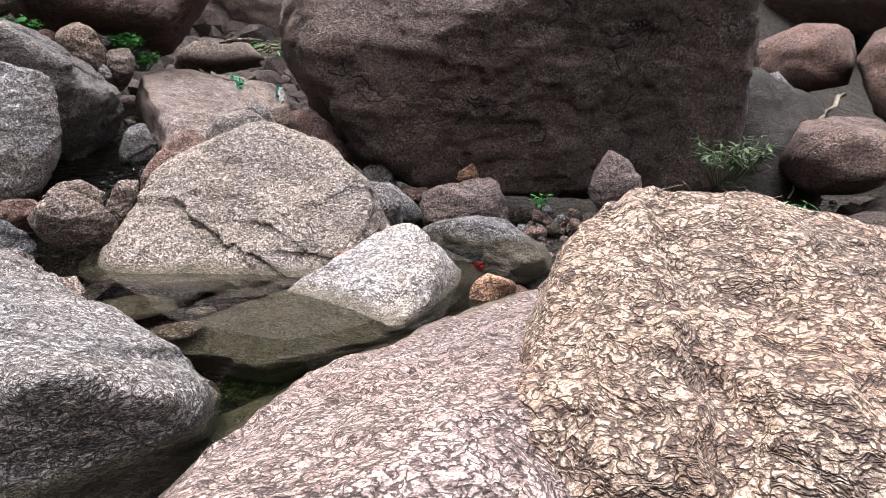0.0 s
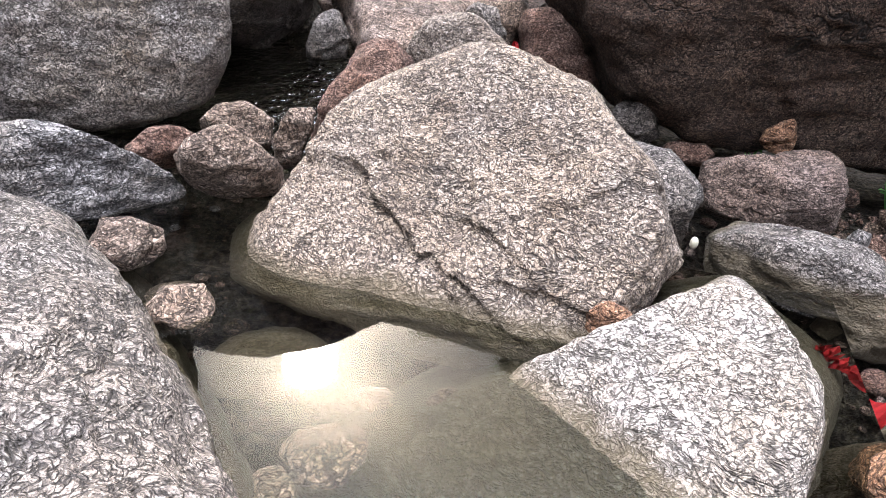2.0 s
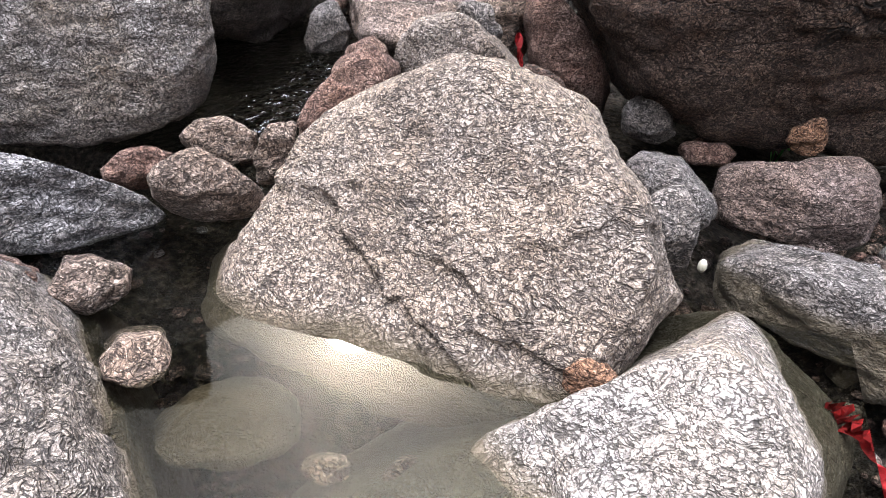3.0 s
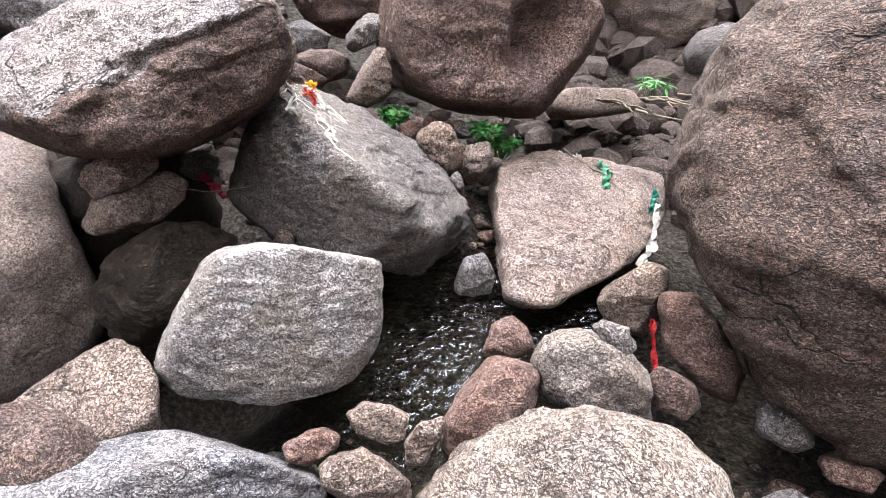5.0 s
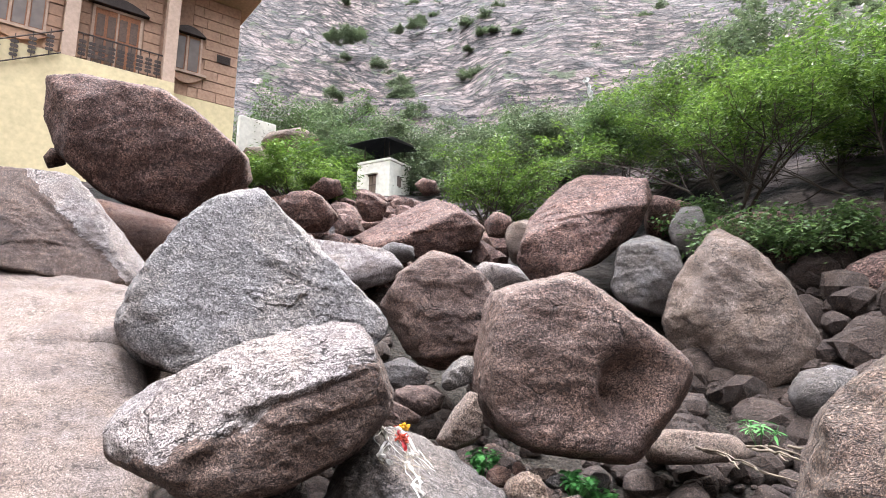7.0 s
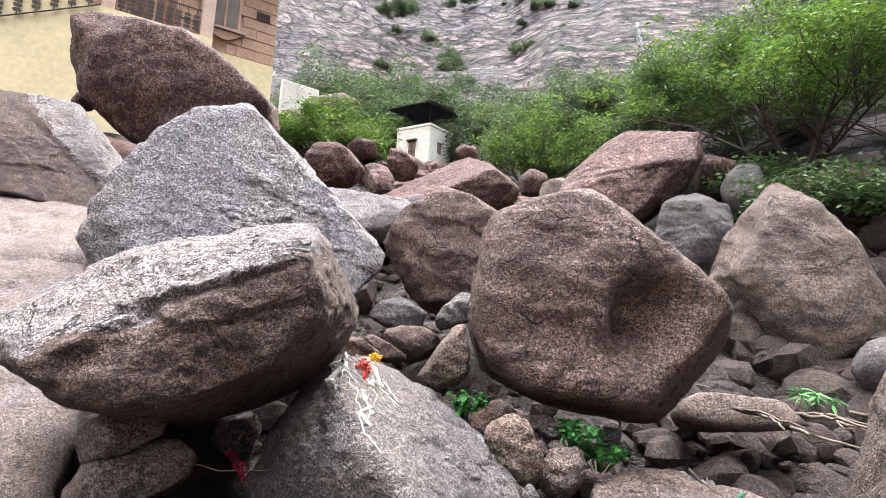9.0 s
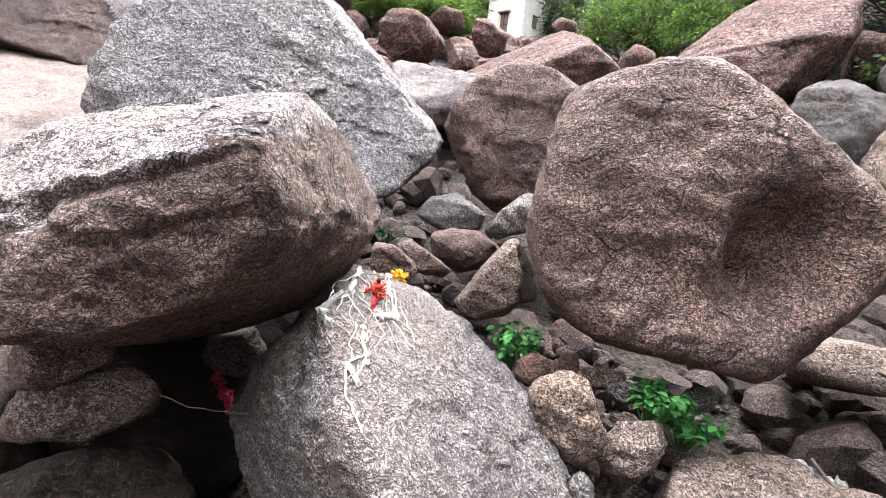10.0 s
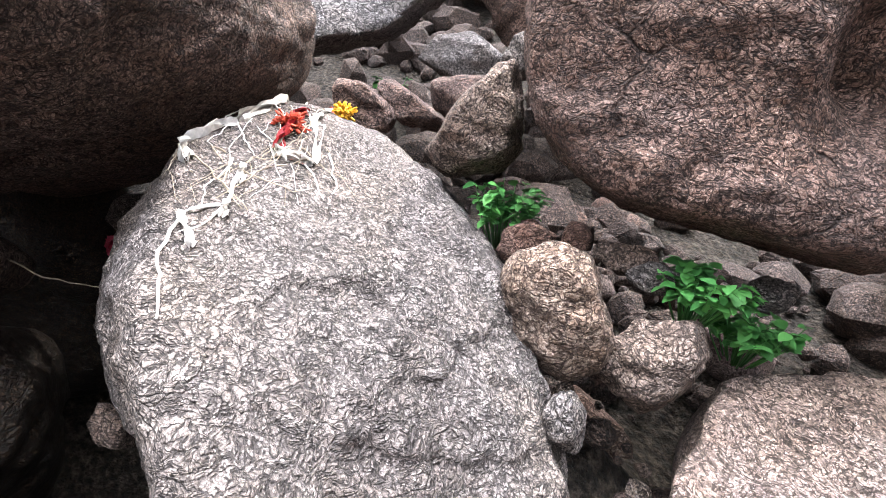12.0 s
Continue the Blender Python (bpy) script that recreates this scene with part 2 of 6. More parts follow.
ROCK = {
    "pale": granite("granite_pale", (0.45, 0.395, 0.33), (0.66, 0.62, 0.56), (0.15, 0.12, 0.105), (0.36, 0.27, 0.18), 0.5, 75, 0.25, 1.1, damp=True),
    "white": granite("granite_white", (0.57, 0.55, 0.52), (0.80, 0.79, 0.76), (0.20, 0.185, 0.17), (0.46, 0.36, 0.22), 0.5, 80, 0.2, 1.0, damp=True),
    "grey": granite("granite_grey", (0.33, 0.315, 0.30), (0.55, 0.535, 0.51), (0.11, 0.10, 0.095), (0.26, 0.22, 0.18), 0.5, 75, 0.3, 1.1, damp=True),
    "blue": granite("granite_bluish", (0.44, 0.44, 0.44), (0.68, 0.68, 0.68), (0.12, 0.12, 0.125), (0.22, 0.165, 0.11), 0.45, 70, 0.3),
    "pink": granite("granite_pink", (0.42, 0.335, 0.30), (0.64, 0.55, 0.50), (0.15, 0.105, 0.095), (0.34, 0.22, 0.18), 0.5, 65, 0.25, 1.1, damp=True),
    "pinkg": granite("granite_pink_grey", (0.31, 0.25, 0.225), (0.48, 0.40, 0.36), (0.11, 0.08, 0.07), (0.24, 0.16, 0.12), 0.5, 75, 0.3),
    "gold": granite("granite_gold", (0.43, 0.345, 0.265), (0.64, 0.55, 0.45), (0.19, 0.125, 0.095), (0.42, 0.25, 0.16), 0.5, 60, 0.3, 1.2),
    "brown": granite("granite_brown", (0.33, 0.228, 0.188), (0.51, 0.39, 0.33), (0.09, 0.064, 0.054), (0.19, 0.115, 0.08), 0.7, 62, 0.6),
    "umber": granite("granite_umber", (0.170, 0.124, 0.097), (0.31, 0.245, 0.20), (0.055, 0.038, 0.032), (0.15, 0.085, 0.058), 0.6, 70, 0.8),
    "shale": granite("dark_rubble", (0.13, 0.097, 0.08), (0.26, 0.205, 0.175), (0.035, 0.026, 0.022), (0.10, 0.065, 0.045), 0.6, 60, 0.3),
    "tan": granite("granite_tan", (0.39, 0.315, 0.26), (0.62, 0.53, 0.45), (0.11, 0.082, 0.066), (0.25, 0.165, 0.115), 0.6, 62, 0.6),
    "sand": granite("granite_sand", (0.49, 0.40, 0.34), (0.74, 0.64, 0.57), (0.16, 0.12, 0.097), (0.36, 0.245, 0.175), 0.5, 75, 0.5),
    "red": granite("granite_red", (0.32, 0.198, 0.162), (0.50, 0.365, 0.315), (0.08, 0.048, 0.04), (0.15, 0.072, 0.052), 0.75, 22, 0.8),
    "rust": granite("granite_rust", (0.34, 0.24, 0.20), (0.50, 0.38, 0.32), (0.14, 0.075, 0.055), (0.32, 0.15, 0.09), 0.55, 75, 0.3),
    "slab": granite("granite_slab", (0.60, 0.565, 0.54), (0.84, 0.81, 0.79), (0.14, 0.11, 0.10), (0.30, 0.22, 0.175), 0.5, 75, 0.8, 1.2),
    "ochre": granite("granite_ochre", (0.52, 0.31, 0.19), (0.68, 0.46, 0.33), (0.17, 0.09, 0.055), (0.40, 0.20, 0.11), 0.5, 70, 0.3),
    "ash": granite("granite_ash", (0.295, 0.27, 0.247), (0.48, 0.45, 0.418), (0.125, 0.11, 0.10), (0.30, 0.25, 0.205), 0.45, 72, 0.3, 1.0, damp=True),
    # brown rock; on two boulders it also carries the shade of a side
    "dark_brown": granite("granite_dark_brown", (0.215, 0.155, 0.128), (0.36, 0.285, 0.24), (0.065, 0.045, 0.038), (0.20, 0.12, 0.08), 0.6, 70, 0.35),
    "plate": granite("granite_plate", (0.46, 0.45, 0.435), (0.62, 0.605, 0.59), (0.17, 0.165, 0.16), (0.32, 0.30, 0.28), 0.35, 46, 0.4),
    "bed": granite("granite_bedrock", (0.36, 0.305, 0.265), (0.48, 0.42, 0.375), (0.17, 0.135, 0.115), (0.33, 0.235, 0.17), 0.5, 75, 0.35, 0.8),
    # wet rock, near black: the shade of the hollows is put into its colour
    "wet": granite("granite_wet_shaded", (0.040, 0.028, 0.018), (0.13, 0.09, 0.055), (0.014, 0.011, 0.009), (0.05, 0.03, 0.017), 0.5, 75, 0.2, 1.0, 0.45),
}


def plain(name, colour, rough=0.7, vary=0.25, scale=20.0, spec=0.3, bump=0.2, metal=0.0):
    m, n, l, b = shader(name, rough, spec)
    pos = n.new("ShaderNodeNewGeometry").outputs["Position"]
    t = tex(n, l, "Noise", scale, pos, 5.0)
    t2 = tex(n, l, "Noise", scale * 0.12, pos, 4.0)
    c = ramp(n, l, t.outputs["Fac"], (0.3, tuple(x * (1 - vary) for x in colour)), (0.7, tuple(min(1, x * (1 + vary)) for x in colour)))
    c = mix(n, l, 1.0, c, ramp(n, l, t2.outputs["Fac"], (0.3, grey(1 - vary)), (0.65, grey(1.05))), "MULTIPLY")
    l.new(c, b.inputs["Base Color"])
    b.inputs["Metallic"].default_value = metal
    bp = n.new("ShaderNodeBump")
    bp.inputs["Strength"].default_value, bp.inputs["Distance"].default_value = bump, 0.01
    l.new(t.outputs["Fac"], bp.inputs["Height"])
    l.new(bp.outputs[0], b.inputs["Normal"])
    return m


def leafy(name, dark, light, through_light=0.35):
    """Leaf: each blade a little different, and thin enough to let light through."""
    m, n, l, b = shader(name, 0.55, 0.3)
    g = n.new("ShaderNodeNewGeometry")
    oi = n.new("ShaderNodeObjectInfo")
    ad = n.new("ShaderNodeMath")
    ad.operation = "ADD"
    fr = n.new("ShaderNodeMath")
    fr.operation = "FRACT"
    l.new(g.outputs["Random Per Island"], ad.inputs[0])
    l.new(oi.outputs["Random"], ad.inputs[1])
    l.new(ad.outputs[0], fr.inputs[0])
    c = ramp(n, l, fr.outputs[0], (0.0, dark), (0.6, tuple((a + q) / 2 for a, q in zip(dark, light))), (1.0, light))
    l.new(c, b.inputs["Base Color"])
    tr = n.new("ShaderNodeBsdfTranslucent")
    l.new(c, tr.inputs["Color"])
    ms = n.new("ShaderNodeMixShader")
    ms.inputs[0].default_value = through_light
    l.new(b.outputs[0], ms.inputs[1])
    l.new(tr.outputs[0], ms.inputs[2])
    l.new(ms.outputs[0], n["Material Output"].inputs["Surface"])
    return m


LEAF_BRIGHT = leafy("leaf_bright", (0.030, 0.066, 0.010), (0.135, 0.21, 0.036), 0.42)
LEAF_MID = leafy("leaf_mid", (0.03, 0.06, 0.018), (0.10, 0.155, 0.05), 0.4)
LEAF_DULL = leafy("leaf_dull", (0.045, 0.065, 0.032), (0.115, 0.15, 0.075), 0.4)
LEAF_HERB = leafy("leaf_herb", (0.035, 0.14, 0.035), (0.10, 0.30, 0.075), 0.35)
BARK = plain("bark", (0.045, 0.034, 0.026), 0.9, 0.35, 30, bump=0.6)
TWIG = plain("dry_twig", (0.14, 0.11, 0.08), 0.9, 0.35, 60)
STRAW = plain("dry_straw", (0.27, 0.22, 0.165), 0.85, 0.3, 50)
CLOTH_WHITE = plain("cloth_white", (0.62, 0.59, 0.56), 0.85, 0.2, 60)
CLOTH_RED = plain("cloth_red", (0.36, 0.016, 0.02), 0.6, 0.3, 60)
CLOTH_PINK = plain("cloth_pink", (0.42, 0.04, 0.08), 0.7, 0.3, 60)
PLASTIC_GREEN = plain("plastic_green", (0.10, 0.34, 0.20), 0.35, 0.3, 40, 0.5)
PLASTIC_TEAL = plain("plastic_teal", (0.03, 0.25, 0.20), 0.35, 0.3, 40, 0.5)
PLASTIC_BLUE = plain("plastic_blue", (0.02, 0.10, 0.45), 0.4, 0.2, 40, 0.5)
PLASTIC_WHITE = plain("plastic_white", (0.55, 0.55, 0.54), 0.35, 0.12, 40, 0.5)
MARIGOLD = plain("marigold_petals", (0.60, 0.31, 0.015), 0.7, 0.3, 120)
PETAL_RED = plain("petal_red", (0.40, 0.05, 0.022), 0.7, 0.3, 120)
PEBBLE_WHITE = plain("pebble_white", (0.52, 0.49, 0.40), 0.6, 0.12, 40)


def ground_material():
    m, n, l, b = shader("ground_gravel_and_rock", 0.9, 0.2)
    pos = n.new("ShaderNodeNewGeometry").outputs["Position"]
    a = tex(n, l, "Noise", 26.0, pos, 6.0, Roughness=0.7)
    p = tex(n, l, "Noise", 0.9, pos, 5.0)
    peb = tex(n, l, "Voronoi", 22.0, pos, 0.0)
    near = ramp(n, l, a.outputs["Fac"], (0.38, (0.009, 0.007, 0.005)), (0.5, (0.032, 0.024, 0.018)), (0.64, (0.10, 0.08, 0.062)))
    near = mix(n, l, 0.45, near, ramp(n, l, peb.outputs["Distance"], (0.05, grey(1.2)), (0.55, grey(0.35))), "MULTIPLY")
    # bare layered rock of the slope farther up
    mp = n.new("ShaderNodeMapping")
    mp.inputs["Scale"].default_value, mp.inputs["Rotation"].default_value = (0.38, 0.5, 0.75), (0.3, 0.5, 0.6)
    l.new(pos, mp.inputs["Vector"])
    lay = tex(n, l, "Noise", 1.0, mp.outputs[0], 9.0, Roughness=0.68)
    big = tex(n, l, "Noise", 0.045, pos, 5.0)
    far = ramp(n, l, lay.outputs["Fac"], (0.41, (0.010, 0.008, 0.008)), (0.455, (0.036, 0.026, 0.025)), (0.52, (0.090, 0.065, 0.060)), (0.60, (0.17, 0.128, 0.118)))
    far = mix(n, l, ramp(n, l, big.outputs["Fac"], (0.42, grey(0.0)), (0.62, grey(0.4))), far, (0.105, 0.10, 0.105))
    slabs = n.new("ShaderNodeTexVoronoi")
    slabs.feature = "DISTANCE_TO_EDGE"
    slabs.inputs["Scale"].default_value = 1.0
    sm = n.new("ShaderNodeMapping")
    sm.inputs["Scale"].default_value, sm.inputs["Rotation"].default_value = (0.17, 0.30, 0.5), (0.5, 0.55, 0.4)
    sw = tex(n, l, "Noise", 0.35, pos, 4.0)
    ss = n.new("ShaderNodeVectorMath")
    ss.operation = "SCALE"
    ss.inputs["Scale"].default_value = 3.0
    l.new(sw.outputs["Color"], ss.inputs[0])
    sa = n.new("ShaderNodeVectorMath")
    l.new(pos, sa.inputs[0])
    l.new(ss.outputs[0], sa.inputs[1])
    l.new(sa.outputs[0], sm.inputs["Vector"])
    l.new(sm.outputs[0], slabs.inputs["Vector"])
    blocks = n.new("ShaderNodeTexVoronoi")
    blocks.inputs["Scale"].default_value = 1.0
    l.new(sm.outputs[0], blocks.inputs["Vector"])
    shade = n.new("ShaderNodeSeparateColor")
    l.new(blocks.outputs["Color"], shade.inputs[0])
    far = mix(n, l, 1.0, far, ramp(n, l, shade.outputs[0], (0.0, grey(0.62)), (0.5, grey(1.0)), (1.0, grey(1.35))), "MULTIPLY")
    far = mix(n, l, 1.0, far, ramp(n, l, slabs.outputs["Distance"], (0.015, grey(0.12)), (0.06, grey(0.85)), (0.16, grey(1.05))), "MULTIPLY")
    small = n.new("ShaderNodeTexVoronoi")
    small.feature = "DISTANCE_TO_EDGE"
    small.inputs["Scale"].default_value = 2.7
    l.new(sm.outputs[0], small.inputs["Vector"])
    far = mix(n, l, 1.0, far, ramp(n, l, small.outputs["Distance"], (0.015, grey(0.35)), (0.07, grey(1.0))), "MULTIPLY")
    scrub = tex(n, l, "Noise", 0.33, pos, 7.0, Roughness=0.7)
    far = mix(n, l, ramp(n, l, scrub.outputs["Fac"], (0.58, grey(0.0)), (0.63, grey(0.7))), far, (0.05, 0.065, 0.032))
    sep = n.new("ShaderNodeSeparateXYZ")
    l.new(pos, sep.inputs[0])
    up = n.new("ShaderNodeMath")
    up.operation = "MULTIPLY_ADD"
    up.inputs[1].default_value, up.inputs[2].default_value = 0.35, -1.0
    up.use_clamp = True
    l.new(sep.outputs["Z"], up.inputs[0])
    c = mix(n, l, up.outputs[0], near, far)
    c = mix(n, l, 1.0, c, ramp(n, l, p.outputs["Fac"], (0.3, grey(0.75)), (0.7, grey(1.1))), "MULTIPLY")
    l.new(c, b.inputs["Base Color"])
    bp = n.new("ShaderNodeBump")
    bp.inputs["Strength"].default_value, bp.inputs["Distance"].default_value = 0.9, 0.03
    l.new(a.outputs["Fac"], bp.inputs["Height"])
    bp2 = n.new("ShaderNodeBump")
    bp2.inputs["Strength"].default_value, bp2.inputs["Distance"].default_value = 1.0, 1.0
    hh = n.new("ShaderNodeMath")
    hh.operation = "MULTIPLY_ADD"
    hh.inputs[1].default_value = 1.4
    l.new(shade.outputs[0], hh.inputs[0])
    l.new(lay.outputs["Fac"], hh.inputs[2])
    l.new(hh.outputs[0], bp2.inputs["Height"])
    l.new(bp.outputs[0], bp2.inputs["Normal"])
    l.new(bp2.outputs[0], b.inputs["Normal"])
    return m


GROUND = ground_material()


def water_material(name, ripple, scale):
    m, n, l, b = shader(name, 0.0, 0.5)
    b.inputs["Base Color"].default_value = (0.27, 0.285, 0.235, 1)
    b.inputs["Transmission Weight"].default_value = 1.0
    b.inputs["IOR"].default_value = 1.33
    pos = n.new("ShaderNodeNewGeometry").outputs["Position"]
    t = tex(n, l, "Noise", scale, pos, 1.5)
    bp = n.new("ShaderNodeBump")
    bp.inputs["Strength"].default_value, bp.inputs["Distance"].default_value = ripple, 0.15
    l.new(t.outputs["Fac"], bp.inputs["Height"])
    l.new(bp.outputs[0], b.inputs["Normal"])
    return m


WATER_STILL = water_material("water_still", 0.004, 1.6)
WATER_RIPPLED = water_material("water_rippled", 0.45, 14.0)


# ---------------------------------------------------------------- helpers of this scene
def mesh_of(name, verts, faces, material, smooth=True):
    me = bpy.data.meshes.new(name)
    me.from_pydata([tuple(v) for v in verts], [], [tuple(f) for f in faces])
    me.materials.append(material)
    if smooth:
        me.polygons.foreach_set("use_smooth", [True] * len(me.polygons))
    me.update()
    return me


def part(name, data, material, parent, label=""):
    """One mesh object under a thing or under a part; data is a bmesh or a mesh."""
    if isinstance(data, bmesh.types.BMesh):
        me = bpy.data.meshes.new(name)
        data.to_mesh(me)
        data.free()
        me.materials.append(material)
    else:
        me = data
    ob = new(name, me)
    ob.parent = parent
    return tagged(ob, label)


def box(bm, x0, x1, y0, y1, z0, z1, bevel=0.0):
    r = bmesh.ops.create_cube(bm, size=1.0, matrix=Matrix.Translation(((x0 + x1) / 2, (y0 + y1) / 2, (z0 + z1) / 2)) @ Matrix.Diagonal((x1 - x0, y1 - y0, z1 - z0, 1)))
    if bevel:
        es = list({e for v in r["verts"] for e in v.link_edges})
        bmesh.ops.bevel(bm, geom=es, offset=bevel, segments=2, affect="EDGES", profile=0.6)
    return bm


def boxed(x0, x1, y0, y1, z0, z1, bevel=0.0):
    return box(bmesh.new(), x0, x1, y0, y1, z0, z1, bevel)


def tube(points, radii, sides=6):
    """A tapered tube along points; returns vertices and faces."""
    pts = [Vector(p) for p in points]
    vs, fs = [], []
    for i, p in enumerate(pts):
        d = (pts[min(i + 1, len(pts) - 1)] - pts[max(i - 1, 0)])
        d = d.normalized() if d.length > 1e-9 else Vector((0, 0, 1))
        a = d.orthogonal().normalized()
        b = d.cross(a)
        for k in range(sides):
            w = 2 * math.pi * k / sides
            vs.append(p + (a * math.cos(w) + b * math.sin(w)) * radii[i])
    for i in range(len(pts) - 1):
        for k in range(sides):
            q = (k + 1) % sides
            fs.append((i * sides + k, i * sides + q, (i + 1) * sides + q, (i + 1) * sides + k))
    fs.append(tuple(range(sides))[::-1])
    fs.append(tuple(range((len(pts) - 1) * sides, len(pts) * sides)))
    return vs, fs


# ---------------------------------------------------------------- ground
S_AT = (-300, -120, -40, -3, 0, 1.0, 2.5, 4.7, 8.3, 12.5, 18, 29, 45, 60, 90, 140, 220, 420)
Z_AT = (75, 40, -0.5, -0.75, -0.62, -0.58, -0.35, 0.3, 1.35, 3.4, 5.6, 9.9, 14.5, 24, 48, 92, 150, 190)


def ground_height(x, y):
    """Height of the gully: it climbs upstream, and has a bank on its right."""
    s = (-x - 1) * 0.76 + (y - 4) * 0.65
    c = (x + 1) * 0.65 + (y - 4) * 0.76
    z = np.interp(s, S_AT, Z_AT)
    z = z + (np.clip(c - 5.5, 0, 4) * 0.95 + np.clip(c - 9.5, 0, 40) * 0.4) * np.clip((s + 4) / 10, 0.2, 1)
    z = z * (1 - 0.11 * np.clip((c / np.maximum(s, 20) - 0.14) / 0.3, 0, 1) * np.clip((s - 28) / 40, 0, 1))
    z = z + np.clip(-c - 30, 0, 200) * 0.35 + np.clip(c - 30, 0, 200) * 0.08
    z = z - 0.9 * np.exp(-((x + 4.9) ** 2 + (y - 4.4) ** 2) / 0.8)
    # the gravel bar beside the pool
    z = z + 0.42 * np.clip((x - 0.35) / 0.5, 0, 1) * np.clip((7.5 - y) / 2, 0, 1) * np.clip((y - 2.6) / 0.6, 0, 1)
    z = z + 0.45 * np.exp(-((x + 3.1) ** 2 + (y - 2.7) ** 2) / 0.5) + 0.3 * np.exp(-((x + 0.4) ** 2 + (y - 5.3) ** 2) / 0.4) + 0.75 * np.exp(-((x + 3.85) ** 2 + (y - 6.55) ** 2) / 0.3)
    z = z + np.clip(-c - 5, 0, 30) * 0.18
    return z


def axis(lo, hi, near_lo, near_hi, step, growth):
    mid = list(np.arange(near_lo, near_hi + 1e-6, step))
    up, d, v = [], step, near_hi
    while v < hi:
        d *= growth
        v += d
        up.append(v)
    down, d, v = [], step, near_lo
    while v > lo:
        d *= growth
        v -= d
        down.append(v)
    return np.array(down[::-1] + mid + up)


def make_ground():
    xs, ys = axis(-900, 900, -14, 5, 0.14, 1.035), axis(-900, 900, -1, 15, 0.14, 1.035)
    X, Y = np.meshgrid(xs, ys)
    Z = ground_height(X, Y)
    flat = np.stack([X.ravel(), Y.ravel()], 1)
    zz = Z.ravel().copy()
    for i, (x, y) in enumerate(flat):
        far = min(1.0, max(0.0, (abs(x) + abs(y) - 40) / 60))
        zz[i] += 0.07 * noise.noise((x * 1.7, y * 1.7, 0)) + 0.03 * noise.noise((x * 6, y * 6, 3))
        if far > 0:
            zz[i] += far * (7.0 * noise.fractal((x * 0.012, y * 0.012, 1.0), 1.0, 2.1, 3) + 1.8 * noise.ridged_multi_fractal((x * 0.05, y * 0.05, 5.0), 0.9, 2.0, 4, 0.9, 1.6))
    nx, ny = len(xs), len(ys)
    idx = np.arange(nx * ny).reshape(ny, nx)
    faces = np.stack([idx[:-1, :-1], idx[:-1, 1:], idx[1:, 1:], idx[1:, :-1]], -1).reshape(-1, 4)
    me = mesh_of("ground", np.column_stack([flat, zz]), faces, GROUND)
    tagged(new("ground", me), "gravelly stream bed climbing into a bare rocky hillside", "ground", kind="structure")


make_ground()


def sheet(name, x0, x1, y0, y1, z, material, label, fall=0.0):
    vs, fs, k = [], [], 12
    for j in range(k + 1):
        for i in range(k + 1):
            vs.append((x0 + (x1 - x0) * i / k, y0 + (y1 - y0) * j / k, z + fall * j / k))
    for j in range(k):
        for i in range(k):
            a = j * (k + 1) + i
            fs.append((a, a + 1, a + k + 2, a + k + 1))
    ob = tagged(new(name, mesh_of(name, vs, fs, material)), label, "water", kind="structure")
    ob.visible_shadow = False
    return ob


sheet("water", -3.05, 0.42, 1.5, 4.0, 0.0, WATER_STILL, "still clear pool that mirrors the cloudy sky")
sheet("water", -4.2, -1.6, 4.02, 6.6, 0.04, WATER_RIPPLED, "rippled shallow stream between boulders", 0.40)

# ---------------------------------------------------------------- boulders
SPHERES = {}
ROCKS = {}
SHAPES = {}


def sphere(level):
    if level not in SPHERES:
        bm = bmesh.new()
        bmesh.ops.create_icosphere(bm, subdivisions=level, radius=1.0)
        v = np.array([p.co[:] for p in bm.verts])
        f = [[p.index for p in q.verts] for q in bm.faces]
        bm.free()
        SPHERES[level] = (v / np.linalg.norm(v, axis=1)[:, None], f)
    return SPHERES[level]


def unit(azimuth, elevation):
    a, e = radians(azimuth), radians(elevation)
    return np.array((math.cos(a) * math.cos(e), math.sin(a) * math.cos(e), math.sin(e)))


def reach(dirs, size, turn, cuts, soft, dents):
    """How far the stone reaches along each direction: an ellipsoid split along flat breaks, with worn edges."""
    a = radians(-turn)
    x = dirs[:, 0] * math.cos(a) - dirs[:, 1] * math.sin(a)
    y = dirs[:, 0] * math.sin(a) + dirs[:, 1] * math.cos(a)
    inv = np.sqrt((x / size[0]) ** 2 + (y / size[1]) ** 2 + (dirs[:, 2] / size[2]) ** 2)
    total = inv ** soft
    for az_, el_, d in cuts:
        total = total + np.maximum(dirs @ unit(az_, el_) / d, 1e-6) ** soft
    r = total ** (-1.0 / soft)
    for d in dents:
        if len(d) == 4:
            # a hollow, or a swelling where its depth is negative
            gap = 1 - dirs @ unit(d[0], d[1])
            r = r * (1 - d[3] * np.exp(-(gap / (d[2] * d[2])) ** (2.6 if d[3] > 0.2 else 1.6)))
        else:
            # a ledge: the skin steps down on one side of the line between two places and comes back farther off
            p, q = unit(d[0], d[1]), unit(d[2], d[3])
            n = np.cross(p, q)
            n = n / np.linalg.norm(n)
            mid = (p + q) / np.linalg.norm(p + q)
            side = dirs @ n
            side = side + 0.35 * d[4] * np.sin(23 * (dirs @ p) + 31 * dirs[:, 2]) + 0.2 * d[4] * np.sin(57 * (dirs @ q) + 43 * dirs[:, 0])
            gate = np.exp(-((1 - dirs @ mid) / max(1.35 * (1 - p @ mid), 0.004)) ** 3)
            w = np.clip(side / (0.6 * d[4]), 0, 1)
            r = r * (1 - d[5] * gate * w * w * (3 - 2 * w) * np.exp(-(np.maximum(side, 0) / (7 * d[4])) ** 2))
    return r


